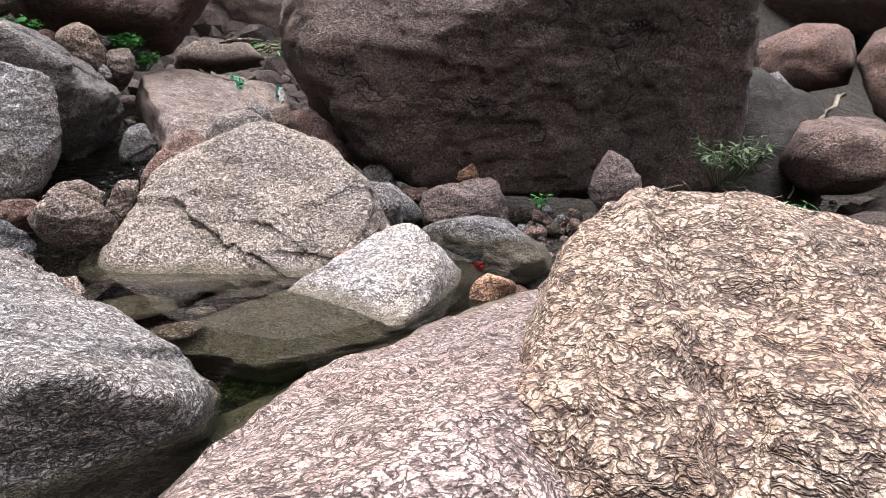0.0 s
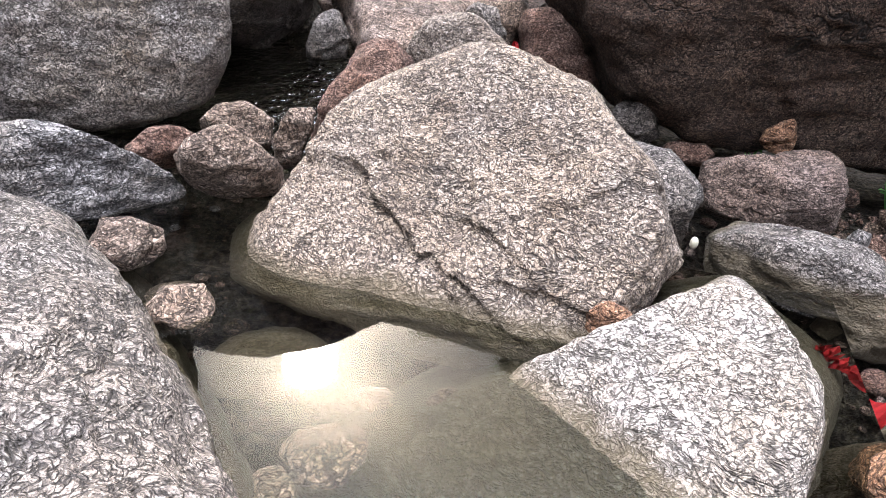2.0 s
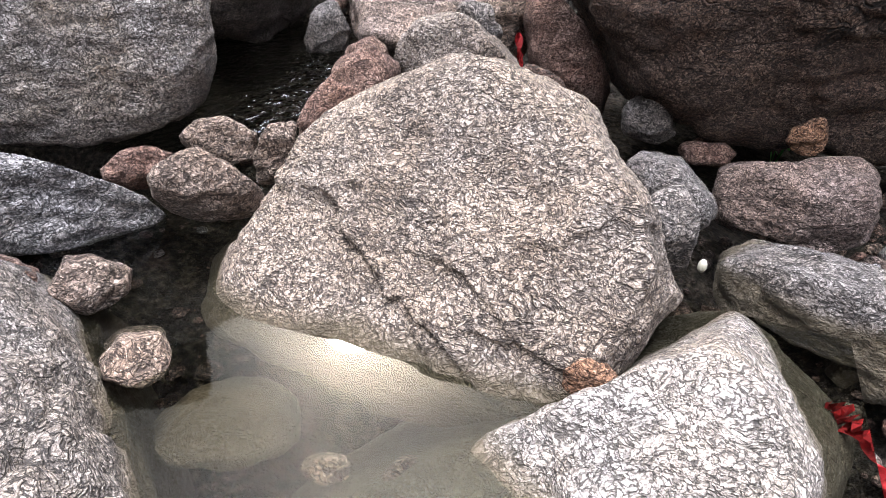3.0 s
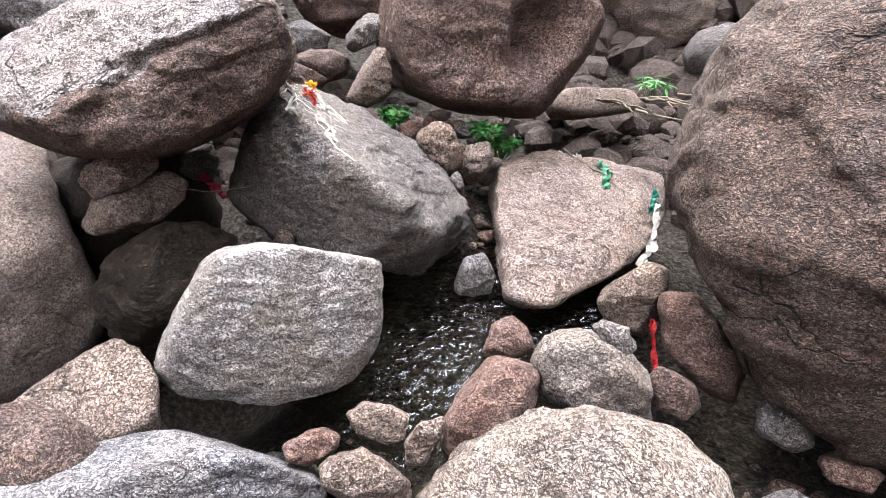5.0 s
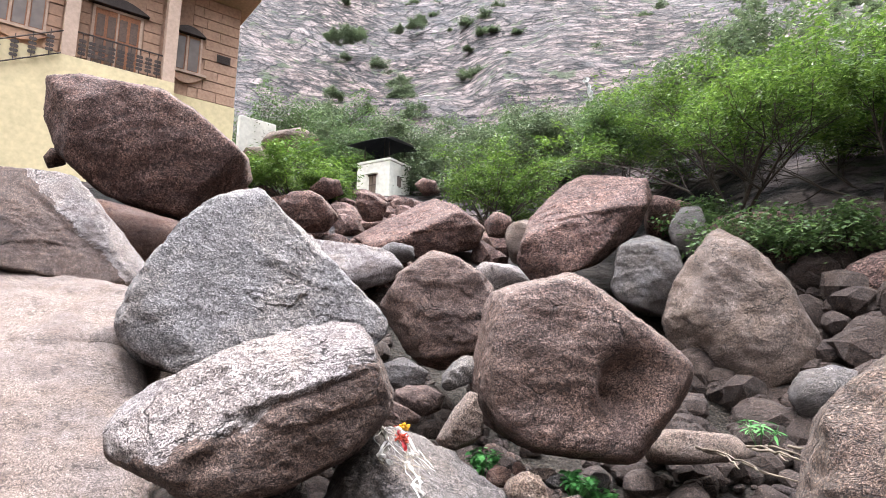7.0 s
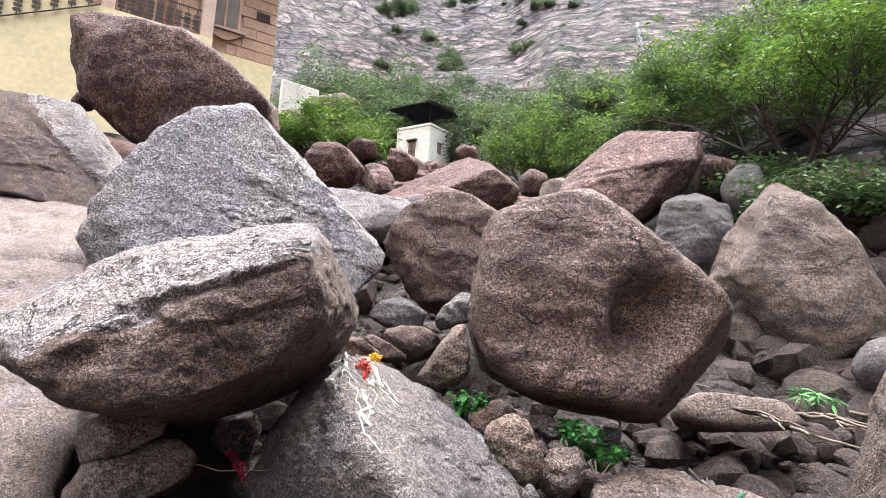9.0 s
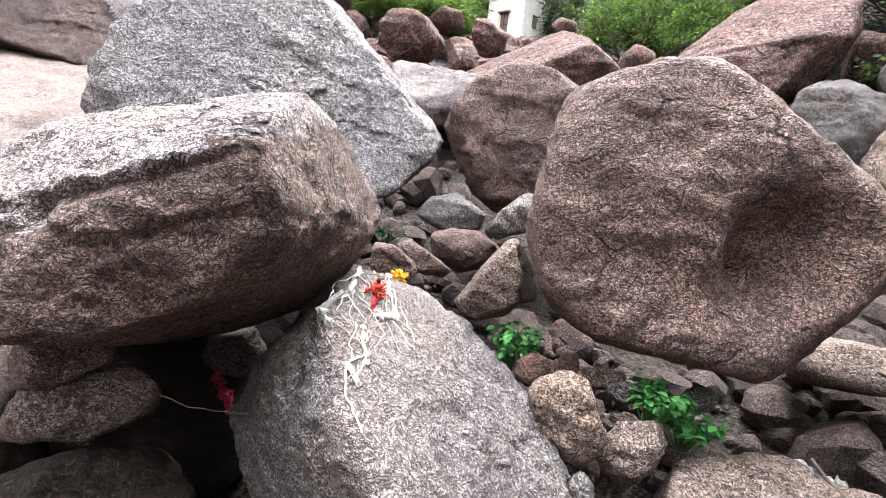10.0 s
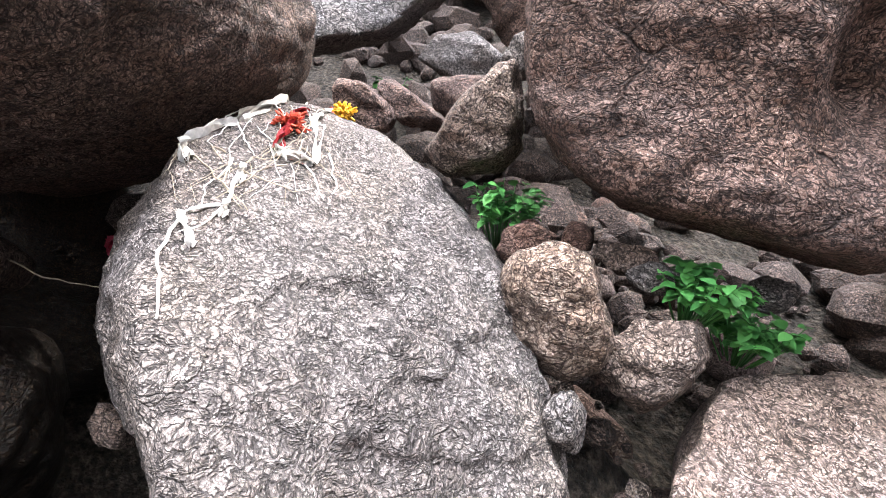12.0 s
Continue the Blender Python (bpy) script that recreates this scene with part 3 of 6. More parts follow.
def rough_skin(p, small, soft, seed):
    """How far the weathered skin stands out from the plain shape at p."""
    q = Vector(p) / small + Vector((seed * 3.1, seed * 1.7, seed * 0.9))
    w = Vector(p) + Vector((seed, 0, 0))
    h = 0.024 * small * noise.noise(q * 1.6) + 0.02 * small * noise.noise(q * 4.0) + 0.015 * small * abs(noise.noise(q * 8.0))
    h += 0.022 * min(small, 0.7) * (0.3 - abs(noise.noise(Vector((q.x * 1.5, q.y * 1.5, q.z * 3.4)) + Vector((3, 7, 1)))))
    if soft > 32:
        h += 0.03 * small * (0.35 - abs(noise.noise(q * 2.3 + Vector((9, 2, 4)))))
    h += (0.008 + 0.008 * small) * noise.noise(Vector((w.x * 6, w.y * 7, w.z * 11)))
    # low broken ledges
    step = noise.noise(Vector((w.x * 2.2, w.y * 2.2, w.z * 4.2))) + 0.25 * noise.noise(Vector((w.x * 9, w.y * 9, w.z * 14)))
    h += (0.011 + 0.005 * min(small, 0.8)) * math.tanh(16 * step) * (1.0 if soft > 32 else 0.3)
    # open cracks
    line = abs(noise.noise(Vector((w.x * 1.3, w.y * 1.3, w.z * 2.1)) + Vector((4, 1, 8))) + 0.22 * noise.noise(w * 5.0))
    h -= 0.025 * min(small, 1.0) * math.exp(-(line / 0.035) ** 2) * max(0.0, min(1.0, 3 * noise.noise(w * 0.9 + Vector((2, 5, 3)))))
    return h + 0.009 * noise.noise(Vector((w.x * 17, w.y * 19, w.z * 26)))


def boulder(name, label, rock, centre, size, turn, cuts, soft, seed, level, dents=()):
    soft = max(soft * 1.35, 60) if name == "stone" else max(soft * 1.5, 62) if 13 <= seed <= 41 else soft * 1.35 if soft > 32 else soft
    dirs, faces = sphere(level + 1 if seed <= 22 or 42 <= seed <= 103 else level)
    r = reach(dirs, size, turn, cuts, soft, dents)
    # chips knocked off all round
    rng = random.Random(seed * 7 + 1)
    rough_size = float(np.mean(r))
    chips = []
    for k in range(26 if 13 <= seed <= 38 else 40 if soft > 32 else 16):
        a_, e_ = rng.uniform(-180, 180), math.degrees(math.asin(rng.uniform(-1, 1)))
        top = float(np.max((dirs @ unit(a_, e_)) * r))
        chips.append((a_, e_, top - rough_size * (rng.uniform(0.04, 0.2) if name == "stone" else rng.uniform(0.03, 0.2) if 13 <= seed <= 41 else rng.uniform(0.015, 0.075 if soft > 32 else 0.05))))
    cuts = list(cuts) + chips
    r = reach(dirs, size, turn, cuts, soft, dents)
    v = dirs * r[:, None]
    small = float(np.mean(r))
    v = v + dirs * np.array([rough_skin(p, small, soft, seed) for p in v])[:, None]
    me = mesh_of(name, v, faces, ROCK[rock])
    ob = new(name, me)
    ob.location = centre
    tagged(ob, label, "boulder" if name == "boulder" else "stone", "boulders of the gully" if name == "boulder" else "stones between the boulders")
    SHAPES[seed] = ob
    ROCKS[seed] = (np.array(centre, float), size, turn, cuts, soft, dents, small)
    return ob


def on_rock(seed, p, lift=0.0):
    """The place on a boulder's skin that lies straight out from its middle towards p."""
    c, size, turn, cuts, soft, dents, small = ROCKS[seed]
    d = np.array(p, float) - c
    d = d / np.linalg.norm(d)
    r = reach(d[None, :], size, turn, cuts, soft, dents)[0]
    return Vector(c + d * (r + rough_skin(d * r, small, soft, seed) + lift))


# ---- boulders begin ----
boulder("boulder", "large pale granite boulder with a broken wedge-shaped face beside the pool", "pale", (-0.95, 3.85, 0.12), (1.62, 0.75, 1.27), 15,
        [(-98, -46, 0.795), (-166, 46, 0.787), (-69, -50, 0.756), (19, 43, 0.618), (-15, -18, 0.832), (-143, 7, 1.09), (38, 68, 0.644), (1, 11, 0.799), (33, 63, 0.636), (61, 78, 0.706), (-106, -17, 0.959), (-17, -14, 0.713), (29, 26, 0.638), (-168, 34, 0.844), (94, 59, 0.751), (169, 49, 0.824), (53, 46, 0.722), (-140, 12, 1.07), (138, 59, 0.811), (-90, 49, 0.354)],
        49, 1, 6, [(-149.7, 18.7, -165.2, 16.8, 0.06, 0.06), (-110.6, 2.6, -152.4, 19.2, 0.05, 0.1), (-69.6, -8.2, -114.7, 4.6, 0.05, 0.09), (-78.7, 16.8, -110.4, 20.3, 0.04, 0.04), (-55.7, -1.3, -86.3, 21.4, 0.04, 0.05), (-47.0, -1.7, -75.8, -0.6, 0.04, 0.05), (179.9, 42.3, 8.0, 66.2, 0.05, 0.03)])
boulder("boulder", "white pointed granite rock with a yellow stain dipping into the pool", "white", (-0.2, 2.75, -0.15), (1.15, 1.3, 0.77), -6,
        [(148, 41, 0.46), (-65, -26, 0.271), (-103, -22, 0.495), (-27, -4, 0.279), (-17, 7, 0.341), (168, 35, 0.612), (17, 45, 0.576), (21, 48, 0.593), (-5, 22, 0.457), (73, 65, 0.671), (-123, 63, 0.161)],
        57, 2, 6)
boulder("boulder", "grey speckled granite boulder with a flat top at the water's edge", "grey", (-1.75, 1.75, -0.25), (1.55, 1.6, 2.58), 77,
        [(-52, -25, 0.70), (-112, 20, 0.287), (-73, 2, 0.784), (13, -1, 1.32), (57, 13, 0.813), (91, 56, 1.03), (58, 14, 0.814), (68, 30, 0.937), (71, 35, 0.968), (59, 15, 0.825), (51, 41, 0.831), (-12, -45, 0.769), (55, 48, 0.814), (-2, -38, 0.899), (47, 69, 0.713), (-12, -7, 1.26)],
        49, 3, 6)
boulder("boulder", "pinkish granite boulder with a rounded back by the pool", "pink", (0.05, 1.75, -0.3), (1.79, 1.7, 0.78), 9,
        [(-86, -47, 0.21), (141, 59, 0.484), (-9, 23, 1.03), (170, 45, 0.538), (173, 43, 0.563), (102, 71, 0.701), (19, 59, 1), (143, 38, 0.485), (-7, 33, 0.797), (31, 60, 0.956), (57, 65, 0.942), (137, 72, 0.433)],
        34, 4, 6, [(59.7, 15.5, 64.2, 24.4, 0.03, 0.03)])
boulder("boulder", "sunlit yellowish-pink coarse granite boulder with a sharp ridge", "gold", (1.15, 1.6, -0.05), (2.09, 0.8, 0.92), -27,
        [(-86, -47, 0.239), (-48, 25, 1.02), (52, 81, 0.832), (44, 81, 0.839), (173, 4, 0.704), (164, 23, 0.755), (170, 10, 0.712), (161, 31, 0.798), (155, 48, 0.885), (-150, 59, 0.71), (-81, 70, 0.609)],
        64, 5, 6, [(126.3, 59.7, -134.7, 46.7, 0.08, 0.13), (-135.6, 47.8, -121.8, 29.2, 0.08, 0.13)])
boulder("boulder", "huge dark brown overhanging granite boulder above the stream", "umber", (0.75, 6.5, 1.75), (4.19, 1.75, 3.12), -4,
        [(-89, 69, 1.68), (-83, -80, 1.8), (-162, -3, 2.42), (-25, 9, 2.19), (-164, -33, 2.21), (-24, 1, 2.21), (-113, -80, 1.8), (-24, -5, 2.29), (-135, -76, 1.88), (-162, -4, 2.41), (-153, -31, 2.19), (-154, -30, 2.19), (-166, 15, 2.31), (-169, 48, 1.92), (-168, 61, 1.71), (-161, -9, 2.36), (-164, 53, 1.89), (-164, 42, 2.05), (-162, 12, 2.34), (-163, 21, 2.29), (-72, -20, 1.19), (-99, 30, 1.2)],
        41, 6, 6, [(-148.5, 9.1, -158.4, 8.2, 0.015, 0.022), (-132.2, 0.1, -149.5, 9.7, 0.015, 0.022), (-172.2, 21.8, -164.9, 16.4, 0.02, 0.02), (-114.2, -16.7, -144.5, -6.0, 0.03, 0.02), (-86.4, -5.6, -122.7, -3.5, 0.02, 0.02)])
boulder("boulder", "rounded grey and white granite boulder beside the stream", "white", (-3.42, 4.35, 0.72), (1.32, 0.62, 1.15), 52,
        [(43, -5, 0.519), (-126, 27, 0.78), (113, 71, 0.352), (-132, 38, 0.69), (-18, -56, 0.833), (-21, -56, 0.841), (-95, -29, 1.14), (93, 66, 0.353), (178, 72, 0.461), (-47, -55, 0.975), (39, -6, 0.541), (-66, -73, 0.696), (0, -69, 0.612), (34, -30, 0.575), (134, 36, 0.33), (125, 32, 0.096)],
        24, 7, 6, [(-87.5, 25.2, -15.9, 20.2, 0.08, 0.03), (-80.6, -29.2, -100.7, -13.3, 0.06, 0.05)])
boulder("boulder", "long bluish-grey granite boulder with a brown damp end", "blue", (-2.95, 3.38, 0.12), (1.98, 0.33, 0.52), 62,
        [(-64, -43, 0.452), (144, 61, 0.324), (103, 46, 0.087), (130, 58, 0.215), (-49, -48, 0.421), (-106, 21, 1.29), (-11, -47, 0.5), (79, 30, 0.237), (30, -26, 0.586), (-65, -65, 0.229), (150, 77, 0.255), (73, 53, 0.259), (96, 70, 0.232), (-6, -64, 0.336), (60, 32, 0.373), (33, -34, 0.537)],
        34, 8, 5, [(25.3, -6.8, -44.2, 38.4, 0.05, 0.05), (-3.5, 28.5, -31.7, 41.4, 0.04, 0.04)])
boulder("boulder", "smooth grey-white egg-shaped granite boulder with dried garlands on top", "ash", (-4.2, 5.7, 0.95), (1.66, 1.2, 1.66), 58,
        [(-40, -50, 0.728), (-90, -22, 0.821), (9, -37, 0.862), (61, 37, 0.748), (-113, 31, 1.13), (51, 21, 0.862), (64, 42, 0.746), (70, 53, 0.799), (84, 70, 0.936), (-104, 8, 1.05), (57, 57, 0.75), (-86, -61, 0.573), (63, 66, 0.806), (-80, -63, 0.581), (46, 34, 0.857), (-131, 35, 1.19), (-41, -66, 0.743), (-128, 19, 1.15), (-108, -41, 0.775), (38, 12, 1.02), (-78, -13, 0.754), (67, 27, 0.741), (64, 22, 0.755), (55, 10, 0.865), (-103, 57, 1.09), (77, 51, 0.818), (-96, 30, 0.959), (-80, -9, 0.77), (81, 59, 0.868), (-91, 14, 0.889), (22, 64, 0.624), (25.5, 55.3, 0.640)],
        41, 9, 6, [(153.2, 70.1, 54.8, 50.7, 0.015, 0.05), (61.2, 51.4, 35.8, 21.9, 0.015, 0.05), (-11.6, 22.4, -29.1, 10.3, 0.14, 0.035), (22.7, 10.8, -15.1, 21.5, 0.14, 0.03), (-16.5, 14.3, -34.0, -3.1, 0.1, 0.03)])
boulder("boulder", "large slab-like granite boulder with a pale cracked top and brown underside", "slab", (-4.75, 4.5, 2), (1.89, 1.2, 1.17), 60,
        [(-117, 64, 0.862), (-118, 72, 0.835), (34, -62, 0.326), (-90, -57, 0.767), (-114, 51, 1.03), (-54, -74, 0.512), (2, -74, 0.392), (46, -39, 0.463), (53, 25, 0.852), (-103, -14, 1.31), (-66, 77, 0.823), (44, -69, 0.414), (63, 35, 0.973), (59, -48, 0.536), (64, -11, 0.841), (59, 52, 1.03), (-67, 68, 0.747), (-65, 47, 0.766), (-22, -19, 0.755)],
        49, 10, 6, [(-57.1, 23.0, -69.2, -0.9, 0.04, 0.1), (-3.9, 31.9, -59.5, 21.3, 0.04, 0.1), (-112.1, 20.4, -58.5, 66.2, 0.03, 0.025), (-64.1, 22.7, -90.3, 38.3, 0.02, 0.02), (0.1, 20.9, -37.9, 12.6, 0.04, 0.05)])
boulder("boulder", "brown weathered granite boulder with a deep smooth hollow", "brown", (-4.1, 7.55, 2.3), (1.96, 1.05, 1.76), 37,
        [(-134, 8, 1.12), (-110, -74, 0.766), (24, 54, 1.05), (-124, -62, 0.809), (25, 46, 1.08), (-108, 74, 1.26), (-5, -75, 0.878), (26, -2, 1.22), (24, -28, 1.14), (21, -46, 1.06), (18, -35, 0.9), (-130, 8, 1.11), (-65, -78, 0.708), (-108, -70, 0.766), (-128, -31, 1.01)],
        30, 11, 6, [(-24, 7, 0.21, 0.34), (-31, -9, 0.17, 0.16), (-50, -4, 0.16, 0.07), (-12, 8, 0.1, -0.05), (-52, 47, 0.1, 0.06), (-71, 6, 0.2, 0.05), (-46.0, 42.7, -80.2, 39.3, 0.05, 0.035), (-45.0, 23.0, -32.0, -16.2, 0.08, 0.05), (-91.4, -5.8, -59.5, -22.3, 0.12, 0.05), (-59.5, -22.3, -22.8, -17.6, 0.12, 0.06), (-20.8, 30.3, -9.4, 9.6, 0.04, 0.05)])
boulder("boulder", "tilted grey granite slab with a sharp broken edge", "plate", (-7.6, 5.9, 3.3), (3.07, 1, 2.46), 61,
        [(50, 46, 0.805), (-93, -75, 1.43), (48, -63, 1.3), (-103, 33, 1.67), (-105, -37, 1.88), (52, -32, 1.44), (-83, 66, 1.58), (-104, 24, 1.77), (-97, 49, 1.65), (-105, 4, 1.99), (52, 46, 0.877), (-97, -70, 1.34), (67, -75, 1.07), (-48, 67, 1.46), (-84, 38, 1.66), (64, -46, 1.26), (-84, 37, 1.67), (-88, 19, 1.95), (-92, -26, 2.14), (-15, 18, 0.391)],
        76, 12, 6, [(-151.3, 64.4, 40.6, 53.0, 0.02, 0.06), (34.4, 65.5, 54.0, -12.6, 0.02, 0.05), (-106.7, -20.9, -148.6, -36.6, 0.02, 0.05), (-65.4, 82.1, 40.6, 53.0, 0.02, 0.06)])
boulder("boulder", "angular granite block with a white broken edge", "slab", (-12.53, 3.8, 4.27), (4.22, 1.2, 2.1), 81,
        [(-115, -77, 0.671), (68, 40, 1.17), (-77, 48, 2.02), (7, 76, 1.47), (-43, 73, 1.63), (-89, -7, 2.39), (81, -61, 1.24), (65, 48, 1.24), (77, -35, 1.55), (-13, 30, 0.551)],
        64, 13, 5, [(29.8, 41.4, -123.1, 72.6, 0.04, 0.08), (45.5, -15.7, 28.0, 47.3, 0.04, 0.1)])
boulder("boulder", "huge dark red-brown boulder in front of the house", "red", (-18.78, 7.12, 8.29), (4.94, 3, 3.59), 74,
        [(-16, 69, 1.76), (46, 50, 1.77), (-134, -68, 1.74), (-119, -54, 1.75), (77, -39, 2.72), (-105, -21, 2.27), (36, 58, 1.7), (-99, -2, 2.57), (131, -79, 2.23), (61, 16, 2.71)],
        49, 14, 5)
boulder("boulder", "rounded brown granite boulder among the stones", "brown", (-7.5, 8.76, 3.26), (1.7, 1, 1.61), 46,
        [(39, -70, 0.878), (34, 53, 0.894), (-121, 53, 0.958), (-127, -63, 0.891), (-126, 26, 0.971), (42, -26, 0.947), (-129, -35, 0.914), (18, 73, 0.947), (39, 29, 0.978), (-128, -13, 0.973)],
        26, 15, 5, [(-19.2, 16.4, -74.9, 24.6, 0.05, 0.04)])
boulder("boulder", "tall tan egg-shaped granite boulder", "tan", (-4.98, 15.04, 3.43), (2.66, 1.7, 2.77), 20,
        [(-154, -38, 1.55), (-111, -84, 1.64), (12, 37, 1.1), (-151, 35, 1.48), (10, -65, 1.6), (14, 23, 1.06), (-153, 18, 1.46), (14, -26, 1.5), (-154, -19, 1.54), (6, 56, 1.36)],
        34, 16, 5, [(-94.1, 37.5, -63.9, -24.3, 0.05, 0.03), (-88.5, -36.8, -108.1, 6.7, 0.06, 0.04)])
boulder("boulder", "reddish granite boulder with a flat top", "red", (-9.41, 15.86, 5.97), (2.98, 1.9, 2.46), 33,
        [(-35, 73, 1.48), (50, -67, 1.01), (41, -50, 1), (-135, 30, 1.4), (-139, 14, 1.5), (34, -27, 1.32), (-96, 70, 1.47), (25, 9, 1.94), (-142, -12, 1.91), (-165, -76, 1.81), (-81, 51, 0.89)],
        45, 17, 5, [(-13.4, 6.4, -98.3, -0.0, 0.04, 0.06)])
boulder("boulder", "dark grey rounded granite boulder", "grey", (-7.37, 15.55, 4.46), (1.68, 1.3, 1.59), 27,
        [(27, -24, 0.84), (-152, -23, 0.866), (171, -86, 0.939), (-122, 71, 0.959), (4, 66, 0.943), (21, 25, 0.928), (-146, 24, 0.981)],
        30, 18, 5)
boulder("boulder", "flat-sided pinkish granite rock", "red", (-15.12, 14.75, 6.52), (3.77, 1.6, 1.71), 49,
        [(168, -81, 0.978), (79, -75, 1.05), (-106, 60, 0.966), (-109, 56, 1.03), (27, 53, 1.34), (9, 69, 1.1), (46, -17, 2.11), (-133, -43, 2.01), (-81, 53, 0.424)],
        49, 19, 5, [(8.2, -4.7, -145.0, -3.1, 0.03, 0.05)])
boulder("boulder", "rounded reddish boulder upstream", "red", (-16.35, 11.24, 6.66), (1.44, 1.2, 1.06), 60,
        [(114, -78, 0.631), (34, 61, 0.627), (-120, -11, 0.804), (-60, 74, 0.661), (52, 24, 0.768), (-132, -53, 0.726), (67, -41, 0.79), (-106, 42, 0.804)],
        30, 20, 5)
boulder("boulder", "pale flat granite bedrock outcrop", "slab", (-12.42, 10.47, 4.7), (2.02, 1.5, 1.33), 55,
        [(-50, 52, 0.50), (-122, -16, 1.23), (-12, 80, 0.607), (33, 65, 0.553), (-136, -73, 0.959), (68, -74, 0.826), (57, -42, 0.901), (45, 37, 0.814), (-111, 45, 1.28)],
        41, 21, 5)
boulder("boulder", "pinkish wedge-shaped rock before the hut", "red", (-17.57, 14.57, 7.65), (0.97, 0.9, 0.92), 54,
        [(-132, -30, 0.516), (32, 56, 0.41), (100, -75, 0.582), (54, -7, 0.555), (-121, 17, 0.6), (-48, 76, 0.518)],
        49, 22, 5)
boulder("boulder", "small rounded dark boulder", "red", (-11.88, 15.18, 6.3), (0.74, 0.7, 0.64), 41,
        [(151, -80, 0.397), (35, 22, 0.395), (-128, 41, 0.365), (-140, -14, 0.419), (-19, 76, 0.373), (50, -42, 0.43)],
        34, 23, 4)
boulder("boulder", "grey-brown rounded boulder in the rocky gully", "tan", (-11.19, 15.24, 5.71), (0.69, 0.8, 1.09), 39,
        [(39, -9, 0.404), (-142, -15, 0.348), (-106, 71, 0.556), (-179, -78, 0.638), (33, 24, 0.539), (-136, 17, 0.418)],
        34, 24, 4)
boulder("boulder", "pale flat-topped granite stone", "slab", (-8.75, 11.63, 4.21), (1.09, 0.8, 0.59), 41,
        [(-8, 80, 0.264), (48, -60, 0.435), (-161, -78, 0.399), (33, 41, 0.423), (-139, -27, 0.58), (-128, 50, 0.472)],
        41, 25, 4)
boulder("boulder", "dark low stone in the rocky gully", "grey", (-12.58, 11.83, 5.12), (0.88, 0.6, 0.51), 51,
        [(71, -70, 0.316), (12, 76, 0.24), (-111, 62, 0.3), (-154, -74, 0.385), (47, 14, 0.435), (-130, -21, 0.558)],
        34, 26, 4)
boulder("boulder", "dark grey boulder below the bank", "grey", (-7.03, 17.2, 5.71), (0.92, 1, 1.2), 24,
        [(27, -26, 0.47), (19, 16, 0.537), (-165, -50, 0.483), (-158, -17, 0.412), (-69, 78, 0.72), (-148, 32, 0.564)],
        34, 27, 4)
boulder("boulder", "red-brown stone beside the bank", "red", (-4.88, 17.06, 4.86), (0.78, 0.6, 0.74), 17,
        [(14, 11, 0.344), (-171, -54, 0.35), (-153, 49, 0.359), (2, 59, 0.365), (26, -60, 0.474), (-164, -16, 0.351)],
        34, 28, 4)
boulder("boulder", "squarish rust-red block of stone", "rust", (-4.11, 17.32, 4.47), (0.93, 0.8, 0.74), 14,
        [(-165, -7, 0.408), (61, -84, 0.414), (-29, 79, 0.453), (11, 11, 0.469), (16, -33, 0.462), (-154, 55, 0.544)],
        49, 29, 4)
boulder("boulder", "brown rounded boulder on the bank", "red", (-2.89, 16.58, 4.15), (1.82, 1.2, 1.1), 10,
        [(165, -84, 0.622), (-22, 75, 0.696), (-156, 61, 0.538), (9, -35, 0.941), (5, 10, 0.997), (-164, 33, 0.579), (-168, -17, 0.747)],
        34, 30, 4)
boulder("boulder", "smooth grey rounded stone", "grey", (-3.19, 13.49, 2.12), (1.07, 0.8, 0.79), 14,
        [(-106, -83, 0.511), (9, -35, 0.498), (-172, 75, 0.362), (-162, -19, 0.529), (19, 76, 0.437), (12, 7, 0.56), (-165, 33, 0.444)],
        26, 31, 4)
boulder("boulder", "brown rock of the bank under the tree", "red", (-6.02, 18.67, 5.79), (2.38, 1.4, 1.04), 19,
        [(144, -81, 0.574), (-83, 78, 0.583), (-141, 57, 0.815), (-162, -27, 1.11), (16, -9, 1.26), (0, 54, 0.972), (29, -59, 0.944)],
        41, 32, 4)
boulder("boulder", "dark brown boulder in the bank", "red", (-8.48, 19.08, 6.93), (1.53, 1.6, 1.18), 26,
        [(163, -76, 0.934), (-10, 68, 0.339), (-154, -6, 0.691), (28, -27, 1.09), (17, 28, 0.692), (-120, 66, 0.531)],
        34, 33, 4)
boulder("boulder", "far tan boulder among the bushes", "tan", (-35.26, 20.89, 16.14), (3.58, 3, 1.99), 61,
        [(158, -73, 1.34), (17, 63, 0.79), (-71, 64, 0.943), (72, -36, 1.95), (39, 46, 1.14), (-127, -33, 2.04), (-106, 27, 1.68)],
        34, 34, 4)
boulder("boulder", "far round boulder by the house", "tan", (-31.62, 16.38, 12.93), (1.14, 1.2, 0.93), 65,
        [(-47, 72, 0.574), (160, -75, 0.544), (56, 26, 0.611), (75, -34, 0.55), (-106, 25, 0.598), (-120, -22, 0.629)],
        26, 35, 4)
boulder("boulder", "far pinkish stone in the rocky gully", "red", (-22.51, 15.68, 9.44), (1.21, 1, 0.81), 58,
        [(-141, -55, 0.5), (88, -65, 0.532), (-107, 43, 0.428), (-11, 74, 0.392), (52, 18, 0.634)],
        34, 36, 4)
boulder("boulder", "far dark pink stone beside the hut", "red", (-24.06, 23.14, 11.23), (1.18, 1.2, 0.83), 48,
        [(111, -74, 0.537), (-143, -40, 0.532), (2, 69, 0.349), (41, 24, 0.473), (-118, 40, 0.591)],
        34, 37, 4)
